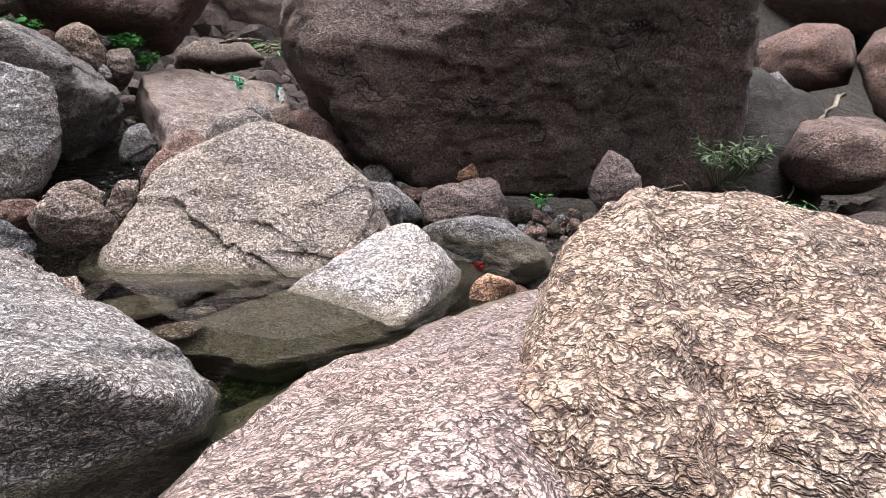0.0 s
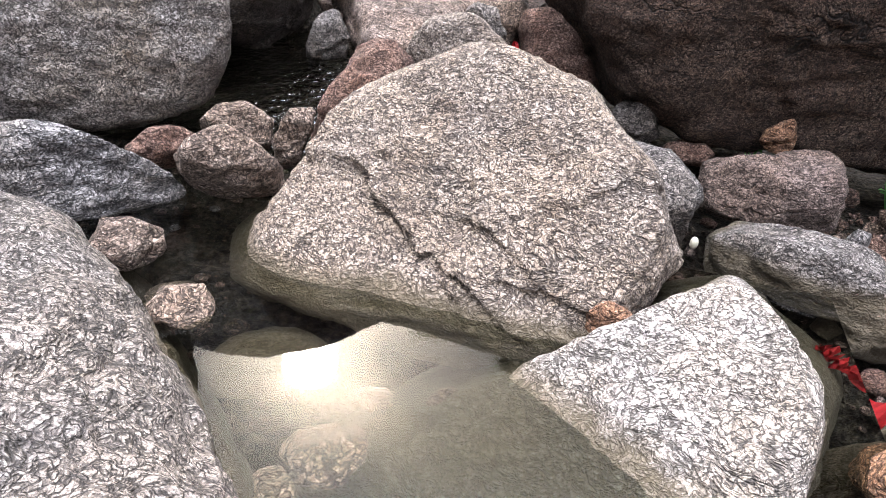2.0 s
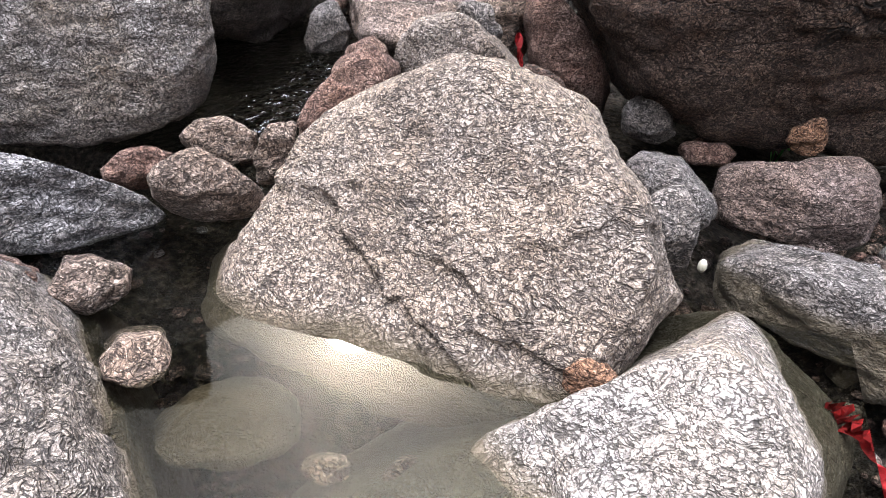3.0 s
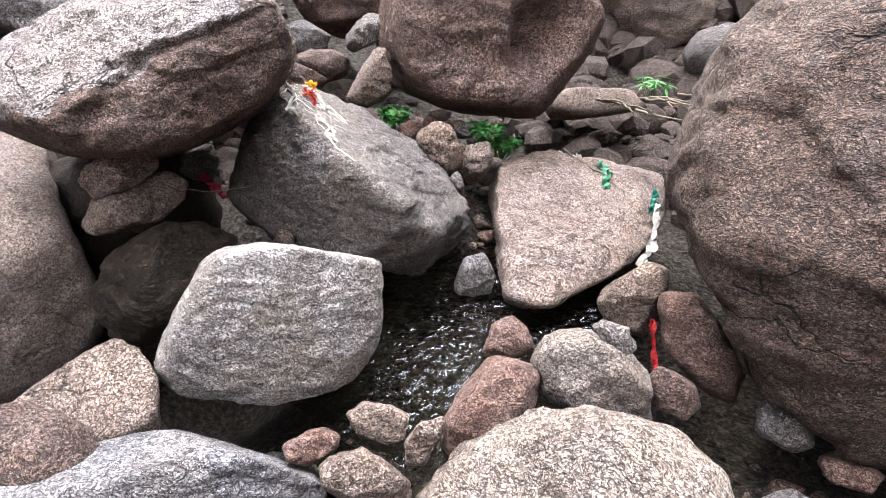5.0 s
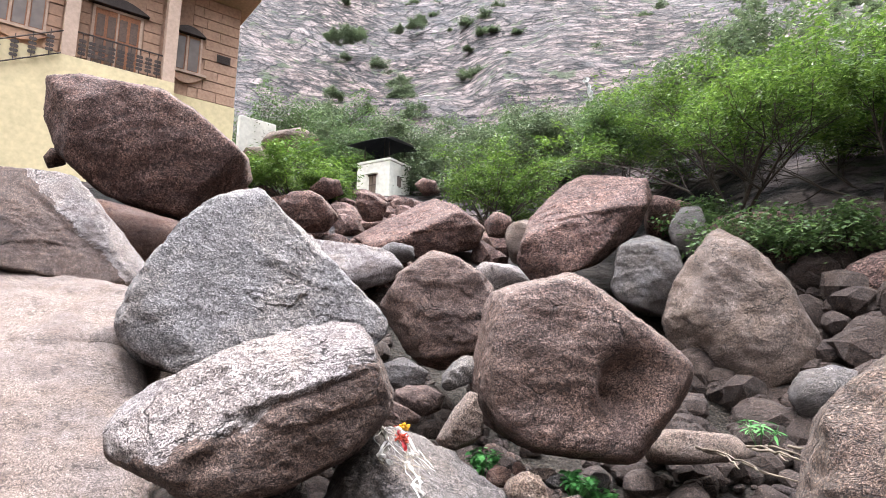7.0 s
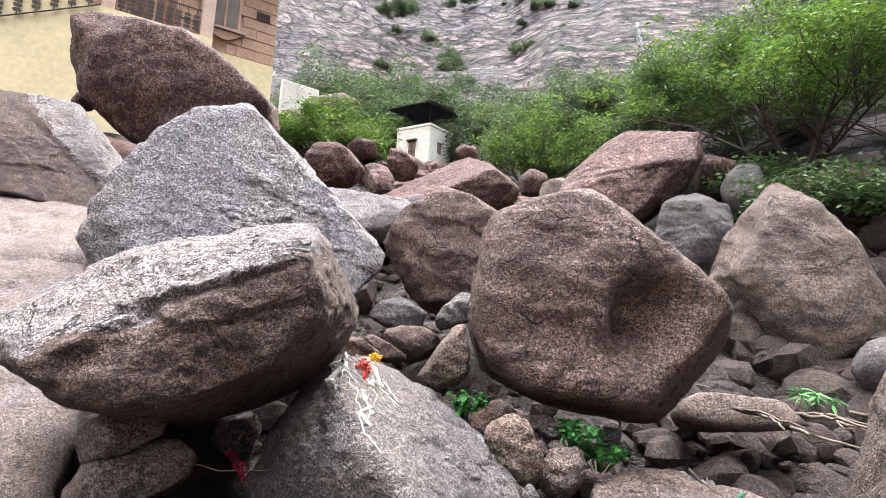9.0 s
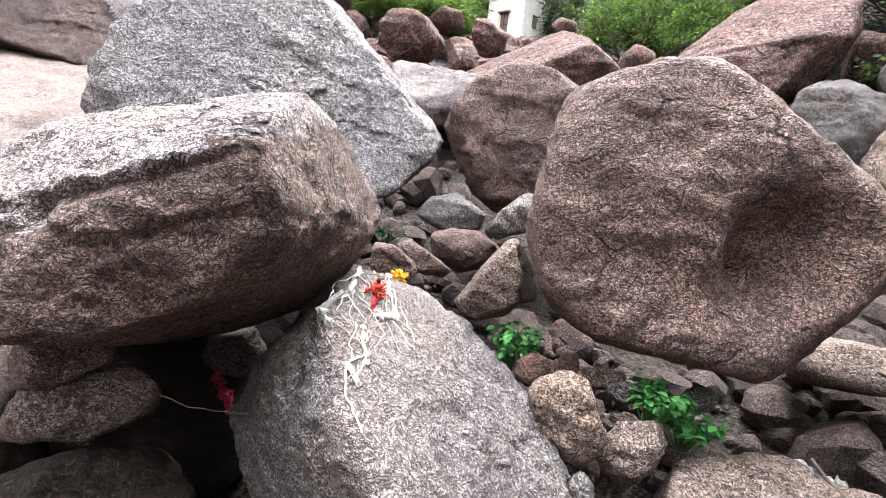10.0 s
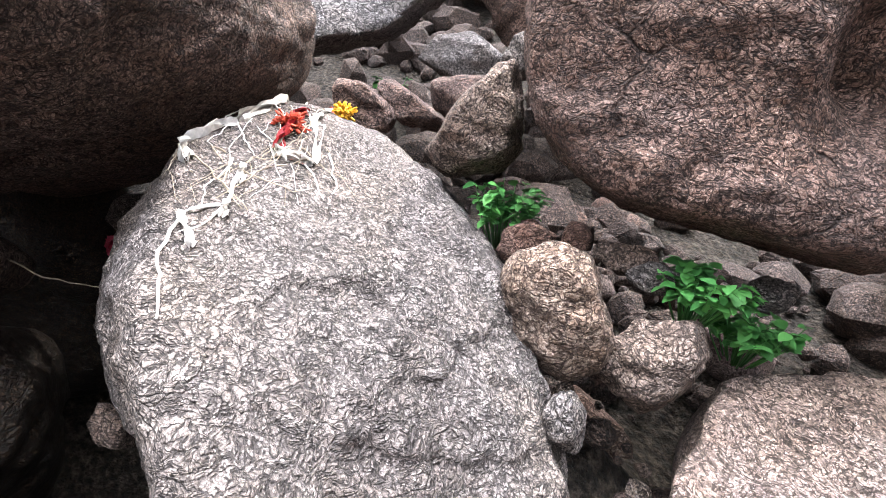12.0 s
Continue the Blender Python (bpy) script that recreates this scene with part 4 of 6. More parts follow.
boulder("boulder", "dark stone wedged under a boulder", "red", (-20.41, 4.99, 7.89), (0.57, 0.8, 0.47), 81,
        [(-8, 75, 0.245), (112, -65, 0.305), (81, -4, 0.382), (-105, -24, 0.175), (-91, 28, 0.139)],
        30, 38, 4)
boulder("boulder", "broad tan granite rock with folded grain", "sand", (-2.5, 6.9, 0.35), (1.38, 1.6, 1.45), 23,
        [(-144, -10, 0.779), (159, 77, 1.3), (-7, -46, 0.249), (17, 2, 0.684), (-157, 35, 1.24), (9, -20, 0.428), (-55, -63, 0.448), (27, 44, 1.25), (152, 80, 1.17), (-144, -9, 0.805), (-10, -52, 0.311), (7, -30, 0.368), (18, 3, 0.701), (-156, 38, 1.22), (-89, -63, 0.569), (24, 35, 1.1), (-41, 74, 0.554)],
        45, 40, 6, [(129.6, 36.7, 141.4, 69.6, 0.04, 0.03), (133.8, 63.1, -30.1, 34.9, 0.04, 0.03), (-42.9, 61.1, -139.9, 37.9, 0.05, 0.025), (-57.2, 12.0, -103.9, -6.3, 0.05, 0.08)])
boulder("boulder", "flat pale rock beside the trickle", "tan", (-3.78, 9.93, 1.46), (1.28, 0.6, 0.41), 25,
        [(106, 84, 0.21), (-15, -76, 0.242), (-69, -81, 0.235), (29, 47, 0.426), (-160, 54, 0.418), (-146, -26, 0.661)],
        41, 41, 4)
boulder("stone", "reddish rounded granite stone", "rust", (-1.94, 4.45, 0.36), (0.46, 0.3, 0.49), 35,
        [(0, -40, 0.175), (-159, 28, 0.196), (-168, 38, 0.199), (-58, -54, 0.307), (-142, 4, 0.286), (13, -27, 0.192), (36, 13, 0.302), (83, 58, 0.328), (150, 62, 0.275)],
        34, 42, 4)
boulder("stone", "pale grey angular granite stone", "pale", (-1.52, 4.88, 0.47), (0.59, 0.35, 0.56), 24,
        [(-121, -42, 0.251), (-25, -49, 0.331), (25, 13, 0.328), (-141, -16, 0.302), (58, 53, 0.279), (152, 63, 0.343), (-173, 41, 0.373), (50, 47, 0.281)],
        34, 43, 4)
boulder("stone", "small pinkish pointed stone", "rust", (-2.22, 5.07, 0.48), (0.28, 0.18, 0.24), 33,
        [(-155, 20, 0.114), (-58, -64, 0.15), (37, 14, 0.15), (59, 47, 0.133), (180, 53, 0.116), (-10, -53, 0.162)],
        34, 44, 4)
boulder("stone", "brown angular stone in the stream", "tan", (-2.27, 3.7, 0.2), (0.44, 0.15, 0.25), 50,
        [(-47, -51, 0.154), (74, 34, 0.142), (-83, -43, 0.143), (87, 43, 0.129), (159, 55, 0.157), (-163, 41, 0.198), (-105, -26, 0.183), (28, -19, 0.271)],
        34, 45, 4)
boulder("stone", "reddish angular stone in the stream", "rust", (-2.68, 3.68, 0.21), (0.27, 0.12, 0.17), 55,
        [(-24, -55, 0.091), (-170, 50, 0.099), (138, 59, 0.092), (-75, -48, 0.105), (82, 38, 0.123), (36, -23, 0.139), (-118, -6, 0.144)],
        34, 46, 4)
boulder("stone", "tan blocky stone in the stream", "tan", (-2.5, 4.06, 0.23), (0.32, 0.14, 0.22), 47,
        [(-86, -48, 0.109), (109, 57, 0.119), (83, 46, 0.131), (35, -13, 0.183), (-17, -53, 0.146), (-154, 35, 0.178), (-121, -14, 0.155)],
        34, 47, 4)
boulder("stone", "grey-brown stone in the stream", "tan", (-2.19, 4.11, 0.22), (0.2, 0.12, 0.22), 42,
        [(20, -28, 0.08), (-162, 34, 0.079), (149, 57, 0.109), (-127, -12, 0.13), (-58, -54, 0.139), (44, 6, 0.134)],
        34, 48, 4)
boulder("stone", "dark wet stone under a boulder", "grey", (-3.03, 5.85, 0.43), (0.28, 0.15, 0.35), 35,
        [(42, 23, 0.162), (-157, 32, 0.147), (30, -6, 0.176), (-39, -66, 0.211), (170, 64, 0.18), (-142, -4, 0.176), (-112, -51, 0.208)],
        34, 49, 4)
boulder("stone", "tan angular stone under the rag", "tan", (-1.68, 6.01, 0.53), (0.44, 0.3, 0.48), 19,
        [(14, -5, 0.198), (4, -28, 0.199), (-116, -56, 0.254), (176, 49, 0.205), (-176, 39, 0.202), (-149, -19, 0.254), (80, 70, 0.31)],
        45, 50, 4)
boulder("stone", "rust-coloured upright stone among the boulders", "rust", (-1.12, 5.75, 0.47), (0.46, 0.25, 0.62), 12,
        [(-136, -45, 0.19), (25, 30, 0.164), (-159, -11, 0.25), (90, 69, 0.326), (3, -10, 0.323), (29, 37, 0.178), (-100, -59, 0.287), (-177, 33, 0.433)],
        49, 51, 4)
boulder("stone", "small brown stone among the boulders", "brown", (-1.13, 5.24, 0.34), (0.24, 0.15, 0.27), 14,
        [(80, 60, 0.132), (-114, -52, 0.104), (23, 19, 0.129), (-149, -24, 0.112), (0, -19, 0.154), (-179, 26, 0.165)],
        38, 52, 4)
boulder("stone", "small grey stone among the boulders", "grey", (-1.44, 4.94, 0.77), (0.2, 0.15, 0.2), 21,
        [(-139, -34, 0.062), (27, 17, 0.107), (88, 65, 0.11), (-11, -46, 0.112), (174, 48, 0.128)],
        34, 53, 4)
boulder("stone", "round grey stone against the dark boulder", "grey", (-0.54, 5.55, 0.22), (0.26, 0.16, 0.23), 3,
        [(-115, -73, 0.127), (17, 49, 0.125), (150, 69, 0.133), (-170, -20, 0.149), (178, 26, 0.144), (2, 4, 0.153), (-21, -55, 0.15)],
        26, 54, 4)
boulder("stone", "grey rounded stone among the boulders", "grey", (-0.3, 4.72, 0.14), (0.35, 0.22, 0.29), 0,
        [(-165, -33, 0.134), (18, 48, 0.108), (-119, -67, 0.127), (69, 73, 0.14), (-27, -47, 0.212), (6, 27, 0.155), (166, 45, 0.224)],
        34, 55, 4)
boulder("stone", "squared pinkish-grey block among the boulders", "pinkg", (0.28, 5.04, 0.05), (0.65, 0.25, 0.38), -9,
        [(126, 70, 0.216), (-108, -69, 0.194), (-177, -19, 0.359), (-5, 29, 0.348), (-16, -5, 0.327), (-38, -49, 0.267), (160, 45, 0.326), (-90, 76, 0.231)],
        57, 56, 5)
boulder("stone", "long rounded grey stone with an orange stain", "grey", (0.46, 4.34, -0.14), (0.9, 0.3, 0.5), -15,
        [(-145, -53, 0.29), (74, 70, 0.236), (-92, -61, 0.261), (21, 59, 0.266), (-61, -51, 0.32), (103, 68, 0.275), (-2, 40, 0.357), (-174, -22, 0.473), (163, 27, 0.535), (-23, 2, 0.473)],
        34, 57, 5)
boulder("stone", "small upright yellowish stone", "ochre", (0.29, 5.46, 0.27), (0.16, 0.07, 0.19), -8,
        [(-5, 18, 0.083), (159, 47, 0.063), (-93, -75, 0.108), (178, -19, 0.093), (168, 20, 0.07), (-16, -22, 0.118)],
        49, 58, 4)
boulder("stone", "flat reddish stone among the boulders", "rust", (-0.17, 5.55, 0.07), (0.27, 0.15, 0.13), -2,
        [(-82, -73, 0.073), (106, 75, 0.077), (-160, -50, 0.108), (168, 37, 0.124), (14, 48, 0.117), (-13, -29, 0.129)],
        49, 59, 4)
boulder("stone", "upright pinkish stone beside the big boulder", "pinkg", (1.54, 5.07, 0.25), (0.38, 0.22, 0.51), -21,
        [(-23, 0, 0.195), (155, 30, 0.202), (-44, -54, 0.278), (-2, 67, 0.266), (-173, -60, 0.275), (160, 6, 0.187), (-19, 21, 0.207), (166, -18, 0.223)],
        41, 60, 4)
boulder("stone", "flat brown stone among the boulders", "brown", (2.03, 4.9, 0.02), (0.54, 0.2, 0.32), -27,
        [(125, 64, 0.14), (-129, -73, 0.174), (-41, -36, 0.193), (-29, 7, 0.251), (138, 51, 0.153), (170, -42, 0.231)],
        45, 61, 4)
boulder("stone", "pinkish stone in the gravel", "pinkg", (1.43, 3.7, -0.16), (0.38, 0.2, 0.4), -28,
        [(-12, 41, 0.177), (103, 67, 0.247), (-33, -4, 0.175), (-68, -52, 0.224), (-173, -49, 0.225), (161, -14, 0.2), (157, -2, 0.214)],
        41, 62, 4)
boulder("stone", "small red stone between two boulders", "ochre", (-0.39, 3.36, 0.03), (0.15, 0.07, 0.14), 2,
        [(43, 49, 0.068), (-179, 6, 0.072), (-34, -42, 0.054), (-20, -30, 0.053), (160, 35, 0.069), (-118, -52, 0.105)],
        53, 63, 4)
boulder("stone", "orange-pink wedge of rock", "ochre", (0.46, 3.04, -0.05), (0.25, 0.15, 0.28), -14,
        [(-27, -19, 0.061), (47, 60, 0.122), (159, 15, 0.091), (-164, -38, 0.127), (-44, -39, 0.081), (147, 34, 0.097)],
        57, 64, 4)
boulder("stone", "reddish stone in the wet gravel", "rust", (0.87, 3.57, -0.13), (0.16, 0.12, 0.11), -19,
        [(-78, -61, 0.068), (87, 66, 0.066), (-17, 9, 0.088), (-177, -38, 0.071), (145, 34, 0.067)],
        45, 65, 3)
boulder("stone", "small pinkish stone among the boulders", "pinkg", (1.1, 3.75, -0.15), (0.14, 0.1, 0.13), -22,
        [(174, -32, 0.058), (-22, 3, 0.071), (-65, -56, 0.073), (136, 43, 0.068), (30, 64, 0.072)],
        34, 66, 3)
boulder("stone", "smooth bluish stone among the boulders", "blue", (1.13, 4.22, -0.18), (0.29, 0.15, 0.15), -20,
        [(69, 71, 0.078), (-108, -68, 0.083), (-49, -50, 0.096), (142, 43, 0.106), (-3, 41, 0.113), (179, -36, 0.135)],
        30, 67, 4)
boulder("stone", "grey stone at the foot of the boulder", "grey", (-0.27, 4.19, 0.17), (0.2, 0.2, 0.26), -1,
        [(-153, -24, 0.086), (1, 4, 0.104), (26, 28, 0.115), (137, 39, 0.137), (-57, -39, 0.15), (160, 23, 0.13)],
        34, 68, 4)
boulder("stone", "bluish wet stone among the boulders", "blue", (-0.53, 4.63, 0.11), (0.2, 0.15, 0.3), 5,
        [(41, 38, 0.051), (-158, -19, 0.081), (-134, -38, 0.077), (-9, -14, 0.133), (85, 53, 0.125)],
        34, 69, 4)
boulder("stone", "brown stone in shallow water", "tan", (-2.29, 3.06, 0.02), (0.26, 0.2, 0.18), 56,
        [(86, 52, 0.103), (2, -58, 0.113), (-86, -51, 0.095), (131, 68, 0.108), (-114, -17, 0.106), (47, -11, 0.148), (-136, 32, 0.136)],
        41, 70, 4)
boulder("stone", "brown stone at the pool's edge", "rust", (-2.53, 2.87, 0.09), (0.3, 0.2, 0.13), 62,
        [(-63, -62, 0.083), (-177, 67, 0.08), (-105, -25, 0.095), (87, 50, 0.072), (44, -33, 0.143), (85, 48, 0.075)],
        38, 71, 4)
boulder("stone", "rounded stone under water", "tan", (-1.87, 2.88, -0.05), (0.21, 0.22, 0.13), 53,
        [(127, 63, 0.075), (-63, -57, 0.081), (-152, 42, 0.079), (31, -31, 0.101), (-106, -31, 0.091), (60, 20, 0.107)],
        26, 72, 4)
boulder("stone", "pale rounded stone under water", "pale", (-1.46, 2.85, -0.25), (0.38, 0.25, 0.21), 45,
        [(-47, -50, 0.125), (-76, -45, 0.123), (80, 42, 0.137), (122, 56, 0.125), (-169, 43, 0.171), (39, 2, 0.219), (-121, -10, 0.19)],
        22, 73, 4)
boulder("stone", "smooth oval stone under water", "tan", (-1.05, 2.56, -0.19), (0.21, 0.2, 0.13), 41,
        [(130, 48, 0.072), (-15, -37, 0.073), (-55, -42, 0.069), (97, 43, 0.088), (-169, 31, 0.102), (-116, -16, 0.106), (26, -8, 0.124)],
        22, 74, 4)
boulder("stone", "small rounded stone under water", "tan", (-0.82, 2.91, -0.17), (0.11, 0.1, 0.05), 23,
        [(-32, -41, 0.028), (172, 32, 0.038), (-84, -46, 0.032), (116, 49, 0.032), (50, 30, 0.056)],
        22, 75, 3)
boulder("stone", "blocky stone under water", "tan", (-1.1, 2.38, -0.17), (0.11, 0.15, 0.1), 49,
        [(-64, -36, 0.056), (122, 42, 0.054), (55, 7, 0.056), (-129, 2, 0.059), (27, -16, 0.066), (-164, 28, 0.061)],
        38, 76, 3)
boulder("stone", "rounded stone under water", "tan", (-1.06, 2.84, -0.23), (0.13, 0.1, 0.06), 33,
        [(-97, -38, 0.031), (-46, -46, 0.038), (155, 44, 0.04), (106, 47, 0.036), (48, 18, 0.062)],
        22, 77, 3)
boulder("stone", "rounded stone resting on another stone", "pink", (-5.05, 3.98, 1.43), (0.44, 0.25, 0.29), 94,
        [(61, -57, 0.159), (173, 76, 0.177), (-26, -68, 0.176), (-109, 60, 0.182), (-78, -15, 0.216), (100, 34, 0.232), (-88, 18, 0.209), (86, -14, 0.218)],
        30, 80, 4)
boulder("stone", "flat angular stone carrying a smaller one", "sand", (-5.14, 4.08, 1.14), (0.74, 0.3, 0.35), 92,
        [(-141, 68, 0.163), (-19, -65, 0.214), (37, -61, 0.216), (105, 43, 0.313), (-91, 23, 0.316), (72, -32, 0.329), (-76, -14, 0.373)],
        41, 81, 4)
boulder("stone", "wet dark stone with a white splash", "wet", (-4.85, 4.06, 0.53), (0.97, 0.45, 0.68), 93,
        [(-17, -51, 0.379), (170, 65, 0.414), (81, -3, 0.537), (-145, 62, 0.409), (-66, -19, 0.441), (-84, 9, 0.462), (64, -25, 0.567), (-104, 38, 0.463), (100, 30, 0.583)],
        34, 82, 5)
boulder("stone", "dark stone in the gap", "grey", (-5.81, 4.99, 1.19), (0.42, 0.3, 0.31), 79,
        [(-49, -67, 0.156), (67, -27, 0.194), (-148, 71, 0.172), (-109, 35, 0.192), (89, 39, 0.228), (-84, -39, 0.192)],
        34, 83, 4)
boulder("stone", "small stone in the gap", "tan", (-4.34, 4.86, 0.77), (0.12, 0.1, 0.15), 76,
        [(81, 10, 0.064), (-86, -26, 0.056), (13, -54, 0.083), (-120, 26, 0.069), (123, 52, 0.07)],
        34, 84, 3)
boulder("stone", "yellowish angular stone among the boulders", "gold", (-3.81, 6.39, 1.37), (0.37, 0.22, 0.42), 43,
        [(48, 26, 0.207), (-159, 57, 0.244), (15, -46, 0.23), (37, -5, 0.209), (82, 68, 0.24), (-116, -39, 0.179), (-100, -55, 0.197), (-125, -23, 0.194), (-140, 23, 0.25)],
        45, 85, 4)
boulder("stone", "cracked brown stone among the boulders", "tan", (-3.63, 6.74, 1.22), (0.34, 0.22, 0.32), 36,
        [(157, 70, 0.189), (-148, 18, 0.176), (25, -23, 0.121), (-132, -20, 0.194), (17, -37, 0.127), (43, 27, 0.195), (-75, -64, 0.209)],
        45, 86, 4)
boulder("stone", "pinkish stone among the boulders", "rust", (-4.3, 6.52, 1.48), (0.24, 0.14, 0.19), 47,
        [(20, -57, 0.093), (-115, -44, 0.122), (77, 65, 0.118), (-162, 65, 0.111), (43, -11, 0.114), (-134, 15, 0.129)],
        41, 87, 4)
boulder("stone", "small flat stone among the boulders", "tan", (-4, 6.84, 1.52), (0.25, 0.12, 0.11), 40,
        [(125, 77, 0.062), (-114, -57, 0.074), (-6, -69, 0.071), (-162, 59, 0.076), (37, -5, 0.132)],
        45, 88, 3)
boulder("stone", "flat layered stone among the boulders", "grey", (-3.83, 6.88, 1.48), (0.25, 0.14, 0.1), 37,
        [(-17, -70, 0.055), (102, 74, 0.05), (-163, 55, 0.069), (-122, -48, 0.101), (32, -11, 0.126)],
        53, 89, 3)
boulder("stone", "thin bluish stone flake", "blue", (-3.83, 7.6, 1.37), (0.21, 0.15, 0.16), 31,
        [(105, 76, 0.079), (-136, -36, 0.093), (9, -54, 0.081), (28, -8, 0.085), (-155, 26, 0.104)],
        57, 90, 3)
boulder("stone", "small pinkish stone among the boulders", "rust", (-4.25, 6.75, 1.54), (0.11, 0.08, 0.1), 44,
        [(46, 11, 0.064), (-3, -71, 0.062), (-140, 21, 0.047), (117, 77, 0.055), (-121, -43, 0.061)],
        34, 91, 3)
boulder("stone", "slanting wedge of stone against a boulder", "tan", (-4.78, 6.41, 1.99), (0.4, 0.3, 0.45), 54,
        [(51, 13, 0.236), (-130, 35, 0.065), (6, -76, 0.279), (44, -37, 0.266), (-129, 32, 0.072), (-112, -48, 0.3), (-131, 53, 0.142)],
        53, 92, 4)
boulder("stone", "rounded brown stone among the boulders", "brown", (-6.27, 7.17, 2.01), (0.56, 0.3, 0.34), 57,
        [(-173, 87, 0.185), (-110, -63, 0.198), (38, -71, 0.201), (59, 61, 0.227), (52, -17, 0.303), (-124, 51, 0.282), (-118, -27, 0.295)],
        30, 93, 4)
boulder("stone", "rounded grey stone among the boulders", "grey", (-5.58, 7.28, 2.4), (0.49, 0.35, 0.32), 51,
        [(48, -66, 0.126), (7, 87, 0.203), (-126, 26, 0.199), (-125, 60, 0.164), (47, 11, 0.297), (-125, -35, 0.311)],
        30, 94, 4)
boulder("stone", "grey-brown stone in the shade", "grey", (-6.8, 7.3, 2.35), (0.6, 0.35, 0.31), 58,
        [(43, -81, 0.191), (55, 66, 0.195), (-116, -64, 0.211), (-115, 79, 0.185), (-119, 36, 0.27), (55, -14, 0.342)],
        34, 95, 4)
boulder("stone", "long brown stone among the boulders", "brown", (-5.76, 6.47, 1.97), (0.37, 0.25, 0.28), 60,
        [(68, 59, 0.059), (-114, -38, 0.121), (-80, -79, 0.126), (-128, 70, 0.193), (51, -44, 0.225)],
        49, 96, 4)
boulder("stone", "brown stone behind the garlands", "brown", (-5.7, 6.14, 1.93), (0.33, 0.2, 0.26), 64,
        [(-5, -81, 0.15), (68, 46, 0.129), (-109, -36, 0.16), (128, 85, 0.137), (-117, 28, 0.195), (58, -23, 0.209)],
        38, 97, 4)
boulder("stone", "grey stone in the crack", "grey", (-3.53, 6.26, 1.1), (0.1, 0.14, 0.18), 40,
        [(-125, -26, 0.049), (42, 6, 0.059), (61, 39, 0.066), (-155, 32, 0.071), (-51, -63, 0.086)],
        34, 98, 3)
boulder("stone", "grey stone wedged beside the big boulder", "grey", (4.14, 8.15, 0.99), (0.55, 0.5, 0.5), -25,
        [(-36, -79, 0.276), (-27, 3, 0.287), (157, -29, 0.277), (-27, 47, 0.261), (157, 25, 0.265), (160, 74, 0.27)],
        34, 99, 4)
boulder("stone", "dark rounded boulder in shade", "brown", (4.57, 7.09, 0.37), (1.14, 0.9, 0.73), -31,
        [(-73, -78, 0.437), (-11, 85, 0.42), (-32, 35, 0.475), (153, 6, 0.589), (-37, -19, 0.534), (144, 74, 0.47), (158, -39, 0.558)],
        30, 100, 4)
boulder("stone", "reddish block among the boulders", "rust", (5.79, 10.69, 1.59), (1.44, 1, 0.91), -27,
        [(-27, -79, 0.524), (165, 66, 0.522), (-95, 85, 0.53), (153, -70, 0.545), (-30, -3, 0.718), (-32, 24, 0.71), (158, 22, 0.725), (156, -16, 0.778)],
        49, 101, 4)
boulder("stone", "pinkish boulder among the boulders", "rust", (6.7, 9.12, 1.26), (1.51, 1.2, 1.54), -35,
        [(-38, -36, 0.627), (168, 77, 0.81), (-39, 26, 0.615), (148, -24, 0.618), (149, -50, 0.669), (151, 25, 0.94)],
        34, 102, 4)
boulder("stone", "large brown boulder in the back", "brown", (10.9, 17.92, 4.15), (5.12, 2.5, 2.56), -31,
        [(-131, 78, 1.14), (84, -85, 1.5), (-40, 22, 1.97), (157, -3, 2.73), (-14, -78, 1.71)],
        34, 103, 4)
# added boulder: its black colour stands for the shade of a hole
boulder("boulder", "near-black boulder added for the shade behind dead roots", "wet", (3.95, 7.81, 0.22), (0.9, 0.8, 1.2), 20,
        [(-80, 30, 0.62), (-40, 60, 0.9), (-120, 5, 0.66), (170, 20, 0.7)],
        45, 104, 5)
boulder("stone", "rust-brown layered rock crumbling beside the bluish boulder", "dark_brown", (-3.68, 2.60, 0.34), (0.42, 0.3, 0.3), 20,
        [(-60, 50, 0.24), (20, 60, 0.25), (100, 30, 0.26), (-10, -50, 0.26), (60, 75, 0.22)],
        50, 105, 5)
# added filler: blocks light from behind and paints the hollow's shade black
boulder("boulder", "near-black boulder added for the shade under the slab", "wet", (-6.23, 4.58, 0.88), (1.26, 0.6, 1.17), 88,
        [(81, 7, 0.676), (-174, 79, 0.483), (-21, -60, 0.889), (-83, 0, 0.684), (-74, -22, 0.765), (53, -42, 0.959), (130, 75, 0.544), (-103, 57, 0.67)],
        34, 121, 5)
# second added filler, black in place of the shade in this gap
boulder("boulder", "near-black boulder added for the shade behind the garlanded rock", "wet", (-6.45, 4.78, 0.84), (0.67, 0.5, 1.03), 94,
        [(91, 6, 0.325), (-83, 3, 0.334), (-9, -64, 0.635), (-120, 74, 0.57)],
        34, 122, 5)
boulder("boulder", "broad pale granite bedrock slope", "bed", (-7.6, 2.6, 0.9), (4.87, 2.4, 4.21), 84,
        [(-81, 11, 2.04), (-49, -45, 2.54), (-18, 87, 2.06), (30, -52, 2.29), (73, 7, 1.67), (28, 86, 2.05), (74, 43, 2.09), (55, -31, 2.26), (-8, 65, 0.931)],
        76, 110, 6)
boulder("boulder", "pale sloping bedrock beneath the boulders", "bed", (-11.5, 4.3, 2.3), (4.59, 2.6, 2.66), 78,
        [(-38, -79, 1.43), (-88, -7, 2.83), (-44, 83, 1.75), (58, 77, 1.38), (68, -32, 1.31), (72, 27, 1.34), (-23, 68, 1.34)],
        64, 111, 5)
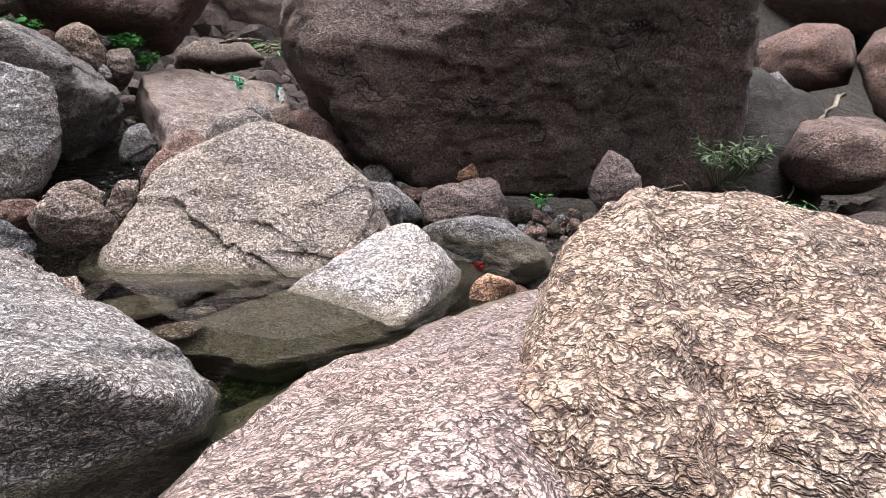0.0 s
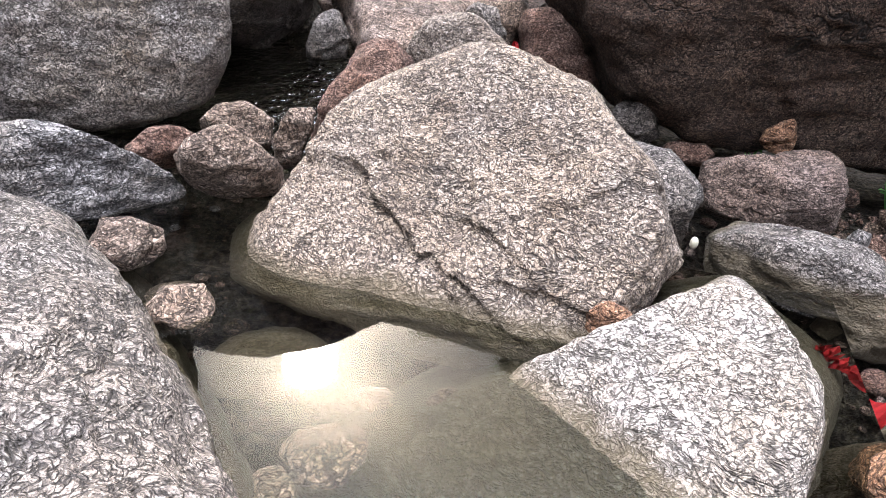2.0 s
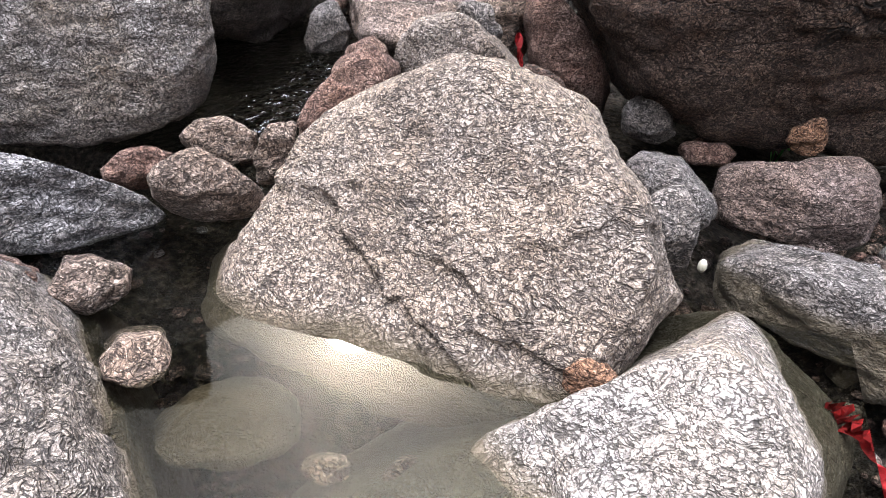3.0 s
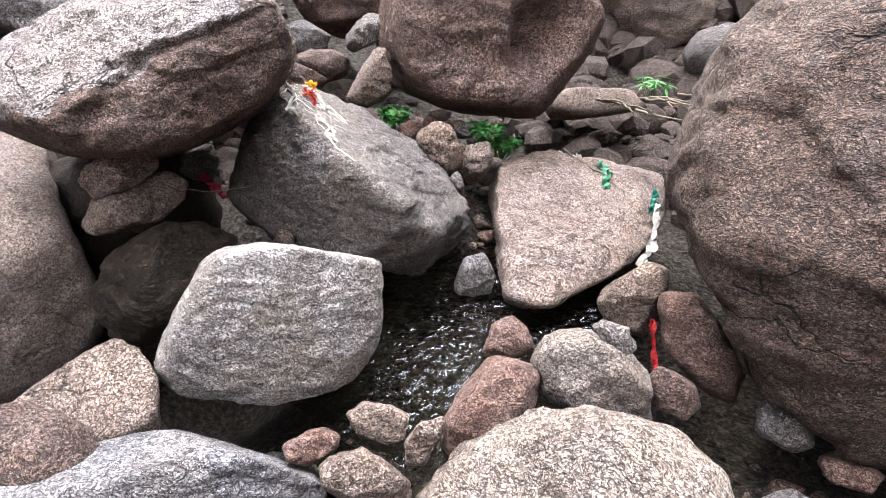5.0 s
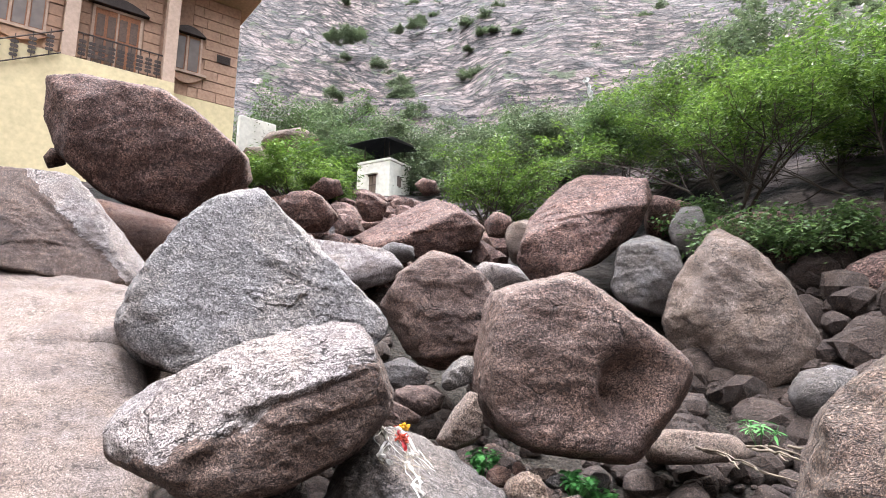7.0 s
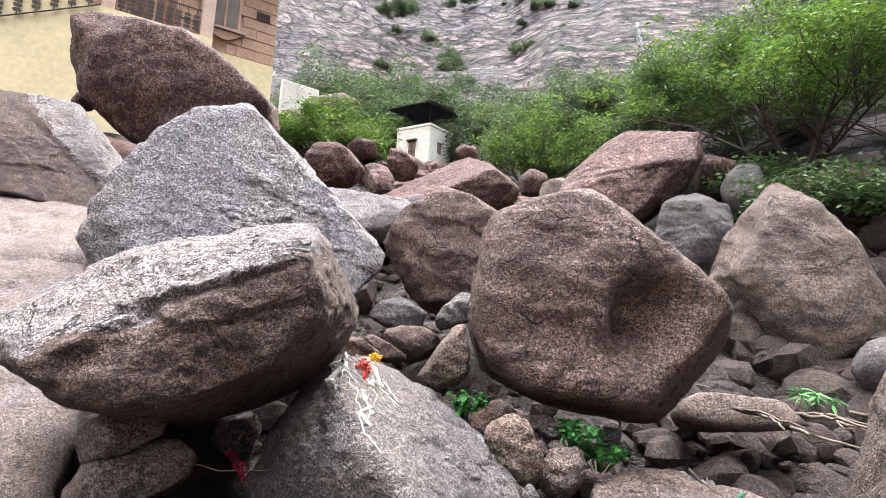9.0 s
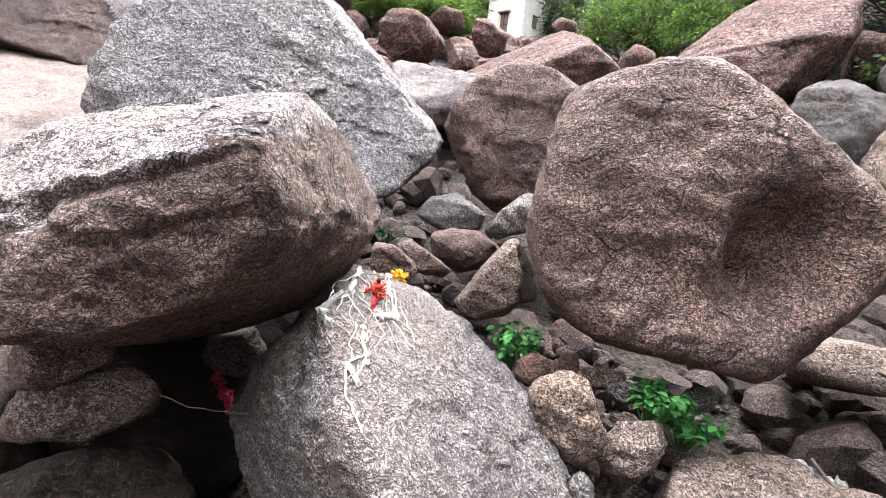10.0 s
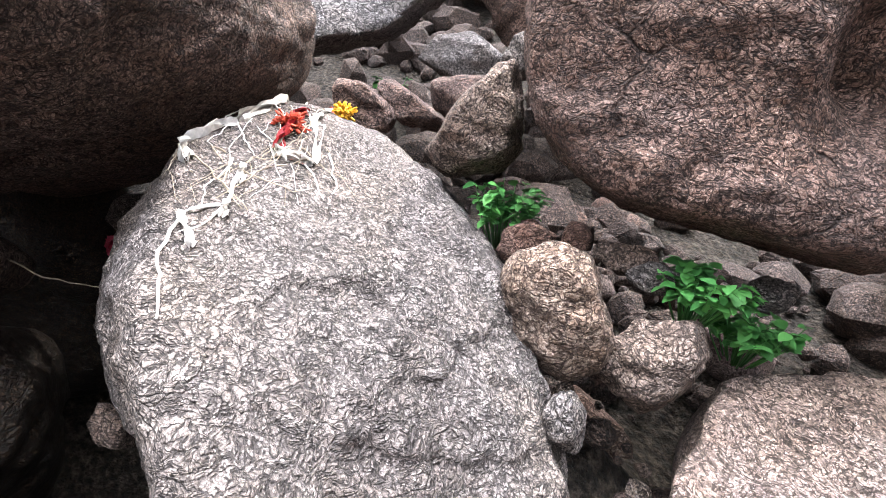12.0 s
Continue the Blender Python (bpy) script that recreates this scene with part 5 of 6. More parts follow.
boulder("boulder", "low pale granite ledge beside the bedrock", "tan", (-4.07, 2.99, 0.26), (0.83, 0.5, 0.7), 74,
        [(-49, -49, 0.372), (63, -6, 0.465), (-159, 57, 0.244), (-150, 53, 0.251), (-100, -1, 0.418), (78, 19, 0.462), (95, 42, 0.471), (-34, 69, 0.2)],
        64, 113, 5)
boulder("boulder", "orange-brown bedrock under the boulder", "rust", (-16.47, 6.31, 5.4), (2.65, 2.2, 1.61), 75,
        [(29, 75, 0.542), (-102, -13, 1.57), (-178, -85, 1.15), (98, -78, 1.15), (70, 4, 1.19), (-31, 78, 0.736)],
        49, 112, 4)
# ---- boulders end ----


def darker_side(seed, rock, azimuth, elevation, limit):
    """Faces below a ragged line take a browner rock that also carries the side's shade."""
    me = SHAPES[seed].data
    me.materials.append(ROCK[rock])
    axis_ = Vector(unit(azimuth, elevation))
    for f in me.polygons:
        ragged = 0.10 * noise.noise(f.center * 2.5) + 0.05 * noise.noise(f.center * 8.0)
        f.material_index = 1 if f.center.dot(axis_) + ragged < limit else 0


# the slab's brown front and underside, their shade partly in the colour
darker_side(10, "dark_brown", -97, 64.8, 0.47)
# the block's shaded left flank, put in as darker rock
darker_side(13, "dark_brown", 70.9, 43.2, 0.624)

# ---------------------------------------------------------------- loose stones
def loose_stones():
    kinds = []
    rng = random.Random(5)
    mats = ["tan", "rust", "grey", "pinkg", "brown", "pale", "tan", "brown", "blue", "gold"]
    dirs, faces = sphere(3)
    for i, mat in enumerate(mats):
        size = (rng.uniform(0.8, 1.1), rng.uniform(0.6, 0.9), rng.uniform(0.45, 0.7))
        cuts = [(rng.uniform(-180, 180), math.degrees(math.asin(rng.uniform(-1, 1))), rng.uniform(0.40, 0.72)) for k in range(12)]
        r = reach(dirs, size, 0, cuts, 70, ())
        v = dirs * r[:, None]
        f = np.array([noise.noise(Vector(p) * 2.6 + Vector((i * 5.0, 0, 0))) for p in v])
        kinds.append((mesh_of("stone", v + dirs * (0.06 * f)[:, None], faces, ROCK[mat]), mat))
    words = {"tan": "small tan angular stone in the stream bed", "rust": "small reddish angular stone in the stream bed", "grey": "small grey angular stone in the stream bed",
             "pinkg": "small pinkish stone in the stream bed", "brown": "small brown angular stone in the stream bed", "pale": "small pale granite stone in the stream bed",
             "blue": "small bluish stone in the stream bed", "gold": "small yellowish stone in the stream bed"}
    # x0, x1, y0, y1, how many, least and most size, how far above the bed, joined or single
    fields = ((0.5, 2.3, 3.3, 5.6, 70, 0.05, 0.13, 0.03, False), (-3.5, -1.9, 2.4, 4.3, 30, 0.04, 0.11, 0.02, False),
              (-0.9, 0.3, 4.3, 6.0, 24, 0.05, 0.14, 0.04, False), (0.55, 1.75, 4.6, 5.7, 60, 0.06, 0.14, 0.18, False), (-4.5, -3.1, 6.0, 7.1, 40, 0.05, 0.15, 0.1, False), (-6.8, -4.4, 5.8, 9.0, 44, 0.12, 0.36, 0.06, False),
              (0.4, 2.6, 3.1, 6.0, 420, 0.015, 0.05, 0.02, True), (-3.6, -1.8, 2.3, 4.4, 200, 0.012, 0.05, 0.02, True), (-1.9, 0.2, 1.9, 3.4, 160, 0.015, 0.08, 0.01, True),
              (-1.2, 0.4, 4.2, 6.2, 150, 0.015, 0.06, 0.03, True), (-6.5, -2.6, 5.7, 9.0, 260, 0.03, 0.16, 0.15, True), (-5.4, -1.6, 8.6, 12.5, 170, 0.05, 0.3, 0.08, True),
              (-12.5, -6, 8.0, 14, 150, 0.12, 0.55, 0.05, True), (-26, -12, 10, 21, 220, 0.2, 1.0, 0.05, True), (2.4, 7, 4.5, 10, 120, 0.05, 0.4, 0.05, True), (-12.5, -6.2, 5.6, 9.5, 150, 0.12, 0.5, 0.05, True), (-6.4, -4.6, 6.0, 8.8, 110, 0.08, 0.26, 0.1, True), (-5.4, -0.5, 9.5, 16, 260, 0.1, 0.6, 0.05, True), (-5.5, -0.5, 13, 18, 160, 0.2, 0.8, 0.1, True))
    low_dirs, low_faces = sphere(2)
    for x0, x1, y0, y1, count, lo, hi, lift, joined in fields:
        vs, fs = [], []
        for k in range(count):
            x, y = rng.uniform(x0, x1), rng.uniform(y0, y1)
            me, mat = rng.choice([k_ for k_ in kinds if x0 > -5 or k_[1] in ("brown", "rust", "pinkg")])
            d = lo + (hi - lo) * rng.random() ** 2
            m = pose(x, y, float(ground_height(x, y)) + d * 0.25 + lift * rng.random(), rng.uniform(-25, 25), rng.uniform(-25, 25), rng.uniform(0, 360)) @ Matrix.Diagonal((d, d, d, 1))
            if joined:
                cuts = [(rng.uniform(-180, 180), math.degrees(math.asin(rng.uniform(-1, 1))), rng.uniform(0.42, 0.75)) for _ in range(8)]
                v = low_dirs * reach(low_dirs, (1.0, rng.uniform(0.6, 1.0), rng.uniform(0.45, 0.8)), 0, cuts, 60, ())[:, None]
                v = v @ np.array(m.to_3x3()).T + np.array(m.translation)
                o = len(vs)
                vs.extend(v.tolist())
                fs.extend([a + o for a in f] for f in low_faces)
                continue
            ob = new("stone", me)
            ob.matrix_world = m
            tagged(ob, words[mat], "stone", "loose stones of the stream bed")
        if joined:
            me = mesh_of("gravel", vs, fs, ROCK["red" if x0 < -20 else "shale" if hi > 0.05 else "brown"], False)
            tagged(new("gravel", me), "loose brown gravel and small stones of the gully", "gravel", kind="stuff")


loose_stones()


# ---------------------------------------------------------------- house
PLASTER = plain("cream_plaster", (0.57, 0.465, 0.28), 0.85, 0.10, 6.0)
SANDSTONE = plain("pink_sandstone", (0.375, 0.233, 0.162), 0.85, 0.18, 9.0, bump=0.5)
COLUMN = plain("pale_sandstone", (0.427, 0.303, 0.233), 0.8, 0.12, 9.0)
WOOD = plain("brown_door_wood", (0.30, 0.12, 0.055), 0.55, 0.25, 14.0)
WOOD_PANEL = plain("dark_door_panel", (0.12, 0.075, 0.055), 0.5, 0.25, 14.0)
IRON = plain("dark_iron", (0.06, 0.045, 0.04), 0.5, 0.3, 30.0, metal=0.6)
GLASS_DARK = plain("dusty_window_glass", (0.17, 0.13, 0.11), 0.25, 0.2, 3.0, 0.6)
WHITEWASH = plain("whitewash", (0.562, 0.540, 0.475), 0.9, 0.12, 5.0)
BLACK_SHEET = plain("black_shade_sheet", (0.018, 0.018, 0.02), 0.6, 0.3, 10.0)


def arch_bm(u0, u1, v0, v1, z, rise, n=10):
    """A low arched hood standing on the line z."""
    bm = bmesh.new()
    rows = []
    for v in (v0, v1):
        row = []
        for i in range(n + 1):
            w = i / n
            row.append(bm.verts.new((u0 + (u1 - u0) * w, v, z + rise * math.sin(math.pi * w))))
        rows.append(row + [bm.verts.new((u1, v, z - 0.02)), bm.verts.new((u0, v, z - 0.02))])
    bm.faces.new(rows[0])
    bm.faces.new(rows[1][::-1])
    m = len(rows[0])
    for i in range(m):
        j = (i + 1) % m
        bm.faces.new((rows[0][i], rows[1][i], rows[1][j], rows[0][j]))
    bmesh.ops.recalc_face_normals(bm, faces=bm.faces)
    return bm


def house():
    """Local axes: x leftwards along the front, y out of the front, z up from the balcony floor."""
    h = new("house")
    h.matrix_world = Matrix(((-0.1, 0.995, 0, -27.5), (-0.995, -0.1, 0, 13.3), (0, 0, 1, 13.8), (0, 0, 0, 1)))
    tagged(h, "two-storey house of pink sandstone blocks over a cream plinth", "house")
    part("plinth", boxed(-0.02, 14, -8, 0.06, -7.5, 0.0), PLASTER, h, "cream plastered lower storey with stains")
    part("wall", boxed(0, 14, -8, -0.06, 0.004, 5.2), SANDSTONE, h)
    part("balcony_base", boxed(3.0, 14, 0.064, 1.1, -7.5, 0.06), PLASTER, h, "cream plastered front of the balcony")
    part("roof", boxed(-0.5, 14.5, -8.5, 1.5, 5.204, 5.55, 0.04), SANDSTONE, h, "projecting stone roof slab")
    for u in (3.25, 7.05, 10.9):
        part("column", boxed(u - 0.26, u + 0.26, 0.5, 1.02, 0.064, 5.2, 0.04), COLUMN, h, "square pale sandstone column")
    # courses of stone blocks, seen between the openings
    meshes = {}
    rng = random.Random(2)
    for row in range(10):
        z0 = 0.03 + row * 0.515
        cuts = [(0.0, 1.55), (1.58, 2.2)] if row % 2 else [(0.0, 0.9), (0.93, 1.75), (1.78, 2.2)]
        if row in (2, 3, 4, 5, 6):
            cuts = [c for c in cuts if c[0] < 1.5]
        cuts = cuts + [(3.55, 4.25), (6.35, 6.75), (7.35, 7.9), (10.0, 10.6)]
        for u0, u1 in cuts:
            key = round(u1 - u0, 2)
            if key not in meshes:
                me = bpy.data.meshes.new("block")
                bm = boxed(0, key, -0.055, 0.0, 0, 0.48, 0.018)
                bm.to_mesh(me)
                bm.free()
                me.materials.append(SANDSTONE)
                meshes[key] = me
            ob = part("block", meshes[key], None, h)
            ob.location = (u0, 0.004 + rng.uniform(0, 0.03), z0)
    # double door under an arched hood
    door = part("door", boxed(4.35, 6.25, -0.055, 0.02, 0.08, 3.0), WOOD, h, "brown panelled wooden double door")
    for u0, u1, z0, z1 in ((4.3, 4.42, 0.08, 3.12), (6.18, 6.3, 0.08, 3.12), (4.3, 6.3, 3.0, 3.12), (5.26, 5.34, 0.08, 3.0)):
        part("door_frame", boxed(u0, u1, -0.05, 0.07, z0, z1, 0.01), COLUMN, door)
    for k in range(4):
        for z0, z1 in ((0.3, 0.85), (0.98, 1.6), (1.75, 2.75)):
            u = 4.5 + k * 0.42 + (0.04 if k > 1 else 0)
            part("panel", boxed(u, u + 0.3, 0.024, 0.045, z0, z1, 0.008), WOOD_PANEL, door)
    part("hood", arch_bm(4.1, 6.5, 0.0, 0.30, 3.16, 0.42), IRON, h, "dark arched hood over the door")
    for u0, u1 in ((1.75, 3.0), (7.9, 9.7)):
        win = part("window", boxed(u0, u1, -0.055, 0.01, 1.2, 3.0), WOOD, h, "brown wooden window with a stone sill")
        n = 2 if u1 - u0 < 1.5 else 3
        w = (u1 - u0) / n
        for k in range(n):
            part("pane", boxed(u0 + k * w + 0.09, u0 + (k + 1) * w - 0.09, 0.014, 0.024, 1.3, 2.9), GLASS_DARK, win)
            part("window_frame", boxed(u0 + k * w - 0.05, u0 + k * w + 0.05, 0.0, 0.07, 1.2, 3.0, 0.01), COLUMN, win)
        part("window_frame", boxed(u1 - 0.05, u1 + 0.05, 0.0, 0.07, 1.2, 3.0, 0.01), COLUMN, win)
        part("hood", arch_bm(u0 - 0.15, u1 + 0.15, 0.0, 0.26, 3.05, 0.35), IRON, win)
        part("sill", boxed(u0 - 0.3, u1 + 0.3, 0.0, 0.22, 1.06, 1.19, 0.02), COLUMN, win)
        part("sill_bracket", arch_bm(u0 - 0.2, u1 + 0.2, 0.0, 0.14, 1.03, -0.42), SANDSTONE, win)
    vent = part("vent", boxed(0.35, 1.0, 0.03, 0.06, 2.1, 2.5, 0.01), IRON, h, "dark square vent")
    for k in range(4):
        part("slat", boxed(0.4, 0.95, 0.062, 0.08, 2.16 + k * 0.09, 2.2 + k * 0.09), IRON, vent)
    # balcony rail with wrought balusters
    rail = part("railing", boxed(3.5, 6.8, 0.74, 0.79, 1.28, 1.34, 0.01), IRON, h, "wrought-iron balcony railing")
    part("lower_rail", boxed(3.5, 6.8, 0.75, 0.78, 0.16, 0.2), IRON, rail)
    bal = bpy.data.meshes.new("baluster")
    bm = bmesh.new()
    box(bm, -0.018, 0.018, -0.018, 0.018, 0.2, 1.28)
    for z in (0.42, 0.6, 0.78, 0.96):
        for sx in (-1, 1):
            r = bmesh.ops.create_cone(bm, segments=10, radius1=0.07, radius2=0.07, depth=0.03, cap_ends=True, matrix=Matrix.Translation((sx * 0.07, 0, z)) @ Matrix.Rotation(radians(90), 4, "X"))
    bm.to_mesh(bal)
    bm.free()
    bal.materials.append(IRON)
    for k in range(9):
        ob = part("baluster", bal, None, rail)
        ob.location = (3.7 + k * 0.36, 0.765, 0)
    # sloping rail of the outside stair
    vs, fs = tube([(7.3, 1.2, 1.0), (11.5, 1.2, -1.2)], [0.03, 0.03])
    srail = part("stair_railing", mesh_of("stair_railing", vs, fs, IRON), None, h, "sloping iron stair railing")
    vs, fs = tube([(7.3, 1.2, 0.05), (11.5, 1.2, -2.1)], [0.03, 0.03])
    part("lower_rail", mesh_of("lower_rail", vs, fs, IRON), None, srail)
    for k in range(7):
        ob = part("baluster", bal, None, srail)
        ob.location = (7.7 + k * 0.55, 1.2, -0.35 - k * 0.29)


house()


def hut():
    h = new("hut")
    h.matrix_world = Matrix(((-0.97, -0.25, 0, -26.0), (-0.25, 0.97, 0, 21.9), (0, 0, 1, 10.3), (0, 0, 0, 1)))
    tagged(h, "small whitewashed flat-roofed hut among the boulders", "hut")
    part("wall", boxed(0, 2.4, 0, 2.05, -0.6, 2.55, 0.05), WHITEWASH, h)
    part("parapet", boxed(-0.03, 2.43, -0.03, 2.08, 2.554, 2.72, 0.04), WHITEWASH, h)
    win = part("window", boxed(0.95, 1.45, -0.02, 0.03, 0.75, 1.75), GLASS_DARK, h, "dark barred window")
    part("window_frame", boxed(0.9, 1.5, -0.05, -0.024, 1.75, 1.84), IRON, win)
    part("bar", boxed(1.18, 1.22, -0.04, -0.024, 0.75, 1.75), IRON, win)
    part("bar", boxed(0.95, 1.45, -0.04, -0.024, 1.2, 1.24), IRON, win)
    part("hood", boxed(0.8, 1.6, -0.25, -0.004, 1.85, 1.92, 0.02), WHITEWASH, win)
    w2 = part("window", boxed(-0.02, 0.03, 0.75, 1.1, 1.2, 1.75), GLASS_DARK, h, "small dark opening")
    part("window_frame", boxed(-0.05, -0.024, 0.72, 1.13, 1.75, 1.8), IRON, w2)
    c = new("shade_canopy")
    c.matrix_world = h.matrix_world
    tagged(c, "black cloth shade canopy on thin poles above the hut", "canopy")
    for x, y in ((0.3, 0.3), (2.1, 0.3), (0.3, 1.8), (2.1, 1.8)):
        vs, fs = tube([(x, y, 2.5), (x, y, 3.75)], [0.035, 0.035])
        part("pole", mesh_of("pole", vs, fs, IRON), None, c)
    vs, fs = tube([(1.2, 1.0, 2.5), (1.2, 1.0, 4.4)], [0.04, 0.04])
    part("pole", mesh_of("pole", vs, fs, IRON), None, c)
    bm = bmesh.new()
    rim = [bm.verts.new(p) for p in ((-0.5, -0.5, 3.7), (2.9, -0.5, 3.72), (2.9, 2.5, 3.68), (-0.5, 2.5, 3.72))]
    mids = [bm.verts.new(p) for p in ((1.2, -0.35, 3.86), (2.75, 1.0, 3.86), (1.2, 2.35, 3.84), (-0.35, 1.0, 3.85))]
    top = bm.verts.new((1.2, 1.0, 4.42))
    for k in range(4):
        bm.faces.new((rim[k], mids[k], top))
        bm.faces.new((mids[k], rim[(k + 1) % 4], top))
    bmesh.ops.solidify(bm, geom=bm.faces[:], thickness=0.03)
    part("sheet", bm, BLACK_SHEET, c, "sagging black cloth sheet")


hut()
w = new("wall_far")
tagged(w, "far whitewashed boundary wall beside the house", "wall", kind="structure")
part("wall", boxed(-37.0, -36.6, 17.6, 20.2, 12.0, 17.2, 0.05), WHITEWASH, w)


# ---------------------------------------------------------------- trees and bushes
def leaf_cloud(name, spots, count, spread, length, width, material, rng, flat=0.22):
    """Small leaf sprays scattered round the ends of branches."""
    n = count
    pick = rng.integers(0, len(spots), n)
    base = np.array(spots)[pick]
    pos = base + rng.normal(0, 1, (n, 3)) * np.array((spread, spread, spread * flat)) * rng.uniform(0.4, 1.2, (len(spots), 1))[pick]
    ang = rng.uniform(0, 2 * np.pi, n)
    tilt = rng.normal(-0.1, 0.3, n)
    d = np.stack([np.cos(ang) * np.cos(tilt), np.sin(ang) * np.cos(tilt), np.sin(tilt)], 1)
    side = np.cross(d, np.array((0, 0, 1.0)) + rng.normal(0, 0.45, (n, 3)))
    side /= np.linalg.norm(side, axis=1)[:, None] + 1e-9
    ln = length * rng.uniform(0.6, 1.3, n)[:, None]
    wd = width * rng.uniform(0.6, 1.3, n)[:, None]
    a, b, c, e = pos, pos + d * ln * 0.5 + side * wd, pos + d * ln - np.array((0, 0, 0.15)) * ln, pos + d * ln * 0.5 - side * wd
    v = np.stack([a, b, c, e], 1).reshape(-1, 3)
    f = np.arange(4 * n).reshape(-1, 4)
    me = bpy.data.meshes.new(name)
    me.from_pydata(v.tolist(), [], f.tolist())
    me.materials.append(material)
    return me


def tree(label, category, base, height, width, stems, leaves, material, leaf=(0.2, 0.035), seed=1, spread=0.35, lean=(0, 0), bare=0.25, droop=0.0):
    rng = np.random.default_rng(seed)
    t = new("tree" if category == "tree" else "bush")
    t.location = base
    tagged(t, label, category)
    vs, fs, tips = [], [], []

    def limb(p, d, length, r, depth):
        pts, rad = [p], [r]
        steps = 4
        for k in range(steps):
            d = d + rng.normal(0, 0.16, 3)
            d[2] += 0.05 - droop * 0.1
            d = d / np.linalg.norm(d)
            p = p + d * length / steps
            pts.append(p)
            rad.append(r * (1 - 0.55 * (k + 1) / steps))
            if depth < 3 and k >= 1:
                for _ in range(2):
                    nd = d + rng.normal(0, 0.6, 3) * np.array((1, 1, 0.55))
                    nd /= np.linalg.norm(nd)
                    limb(p, nd, length * rng.uniform(0.45, 0.7), rad[-1] * 0.65, depth + 1)
            if depth >= 1 and (k >= 1 or depth >= 2):
                tips.append(p)
        v, f = tube(pts, rad, 5)
        o = len(vs)
        vs.extend(v)
        fs.extend(tuple(i + o for i in q) for q in f)

    for k in range(stems):
        a = 2 * np.pi * k / stems + rng.uniform(-0.4, 0.4)
        out = rng.uniform(0.35, 1.0)
        d = np.array((np.cos(a) * out * width / height + lean[0], np.sin(a) * out * width / height + lean[1], 1.0))
        d /= np.linalg.norm(d)
        limb(np.array((np.cos(a) * 0.1, np.sin(a) * 0.1, -0.3)), d, height * rng.uniform(0.55, 0.75), 0.018 * height * rng.uniform(0.6, 1.0), 0)
    pts = np.array(tips)
    pts = pts[(pts[:, 2] > bare * height) & (rng.random(len(pts)) < 0.28)]
    part("trunk", mesh_of("trunk", vs, fs, BARK), None, t, "thin dark branching stems")
    part("crown", leaf_cloud("crown", pts, leaves, spread, leaf[0], leaf[1], material, rng), None, t, "feathery crown of small leaves")
    return t


tree("large feathery bright green thorn tree on the bank", "tree", (-6.5, 19.3, 6.5), 4.6, 6.6, 9, 20000, LEAF_BRIGHT, (0.17, 0.028), 11, 0.22, bare=0.42)
BIG_TREE = bpy.data.objects["tree"]
tree("leafy green thorn tree beside the large one", "tree", (-2.8, 18.2, 6.4), 3.8, 5.5, 7, 16000, LEAF_BRIGHT, (0.17, 0.028), 12, 0.22, bare=0.4)
tree("green thorn bush spreading low beside the bank", "bush", (-10.6, 20.6, 8.2), 3.0, 4.6, 7, 15000, LEAF_MID, (0.17, 0.03), 13, 0.22, bare=0.15)
tree("rounded green bush behind the boulders", "bush", (-17.0, 20.6, 7.4), 3.6, 3.0, 8, 13000, LEAF_BRIGHT, (0.16, 0.032), 14, 0.22, bare=0.0)
tree("low flat-topped bright green bush near the house", "bush", (-25.2, 15.9, 9.0), 3.2, 4.4, 8, 14000, LEAF_BRIGHT, (0.26, 0.035), 15, 0.3, bare=0.2, droop=1.0)
tree("weedy green shrub hanging over the dark bank", "bush", (-4.9, 16.6, 4.6), 1.5, 1.8, 7, 2600, LEAF_MID, (0.14, 0.045), 16, 0.2, bare=0.0)
tree("weedy green shrub at the bank's foot", "bush", (-6.9, 18.0, 5.6), 1.2, 1.6, 7, 2000, LEAF_MID, (0.14, 0.045), 17, 0.2, bare=0.0)


WEED = bpy.data.objects["bush.004"]
for x, y, z, a in ((-3.3, 16.4, 4.6, 40), (-1.4, 16.8, 5.2, 220)):
    copy_thing(WEED, pose(x, y, z, 0, 0, a))
for x, y, z, a in ((-0.6, 19.6, 6.0, 70), (2.6, 17.6, 5.4, 150)):
    copy_thing(BIG_TREE, pose(x, y, z, 0, 0, a))


def on_ground(x, y):
    return (x, y, float(ground_height(x, y)) - 0.2)


FAR_TREES = []
for i, (x, y, hgt) in enumerate(((-33, 24, 4.8), (-36.5, 27, 5.4), (-30, 28, 5.2), (-27, 31, 5.2), (-23, 30.5, 5.0), (-19.5, 28, 4.8), (-16, 27.5, 3.6), (-39, 22.5, 5.0), (-12.5, 27, 3.2), (-24.5, 26.2, 4.2), (-31, 21.5, 3.4), (-9, 27, 5.0), (-5, 25.5, 5))):
    if i < 3:
        ob = tree("dull green scrub tree below the hillside", "tree", on_ground(x, y), hgt, hgt * 0.95, 7, 13000, (LEAF_DULL, LEAF_MID, LEAF_DULL)[i], (0.24, 0.05), 30 + i, 0.4, bare=0.1)
        FAR_TREES.append((ob, hgt))
    else:
        src, h0 = FAR_TREES[i % 3]
        bx, by, bz = on_ground(x, y)
        bz -= 0.9 if x > -13 else 0.0
        copy_thing(src, pose(bx, by, bz, 0, 0, 47 * i) @ Matrix.Scale(hgt / h0, 4))
rng_h = random.Random(9)
shrub = tree("small dull shrub on the bare hillside", "bush", on_ground(-52, 34), 2.6, 3.2, 6, 3500, LEAF_DULL, (0.3, 0.09), 50, 0.35, bare=0.0)
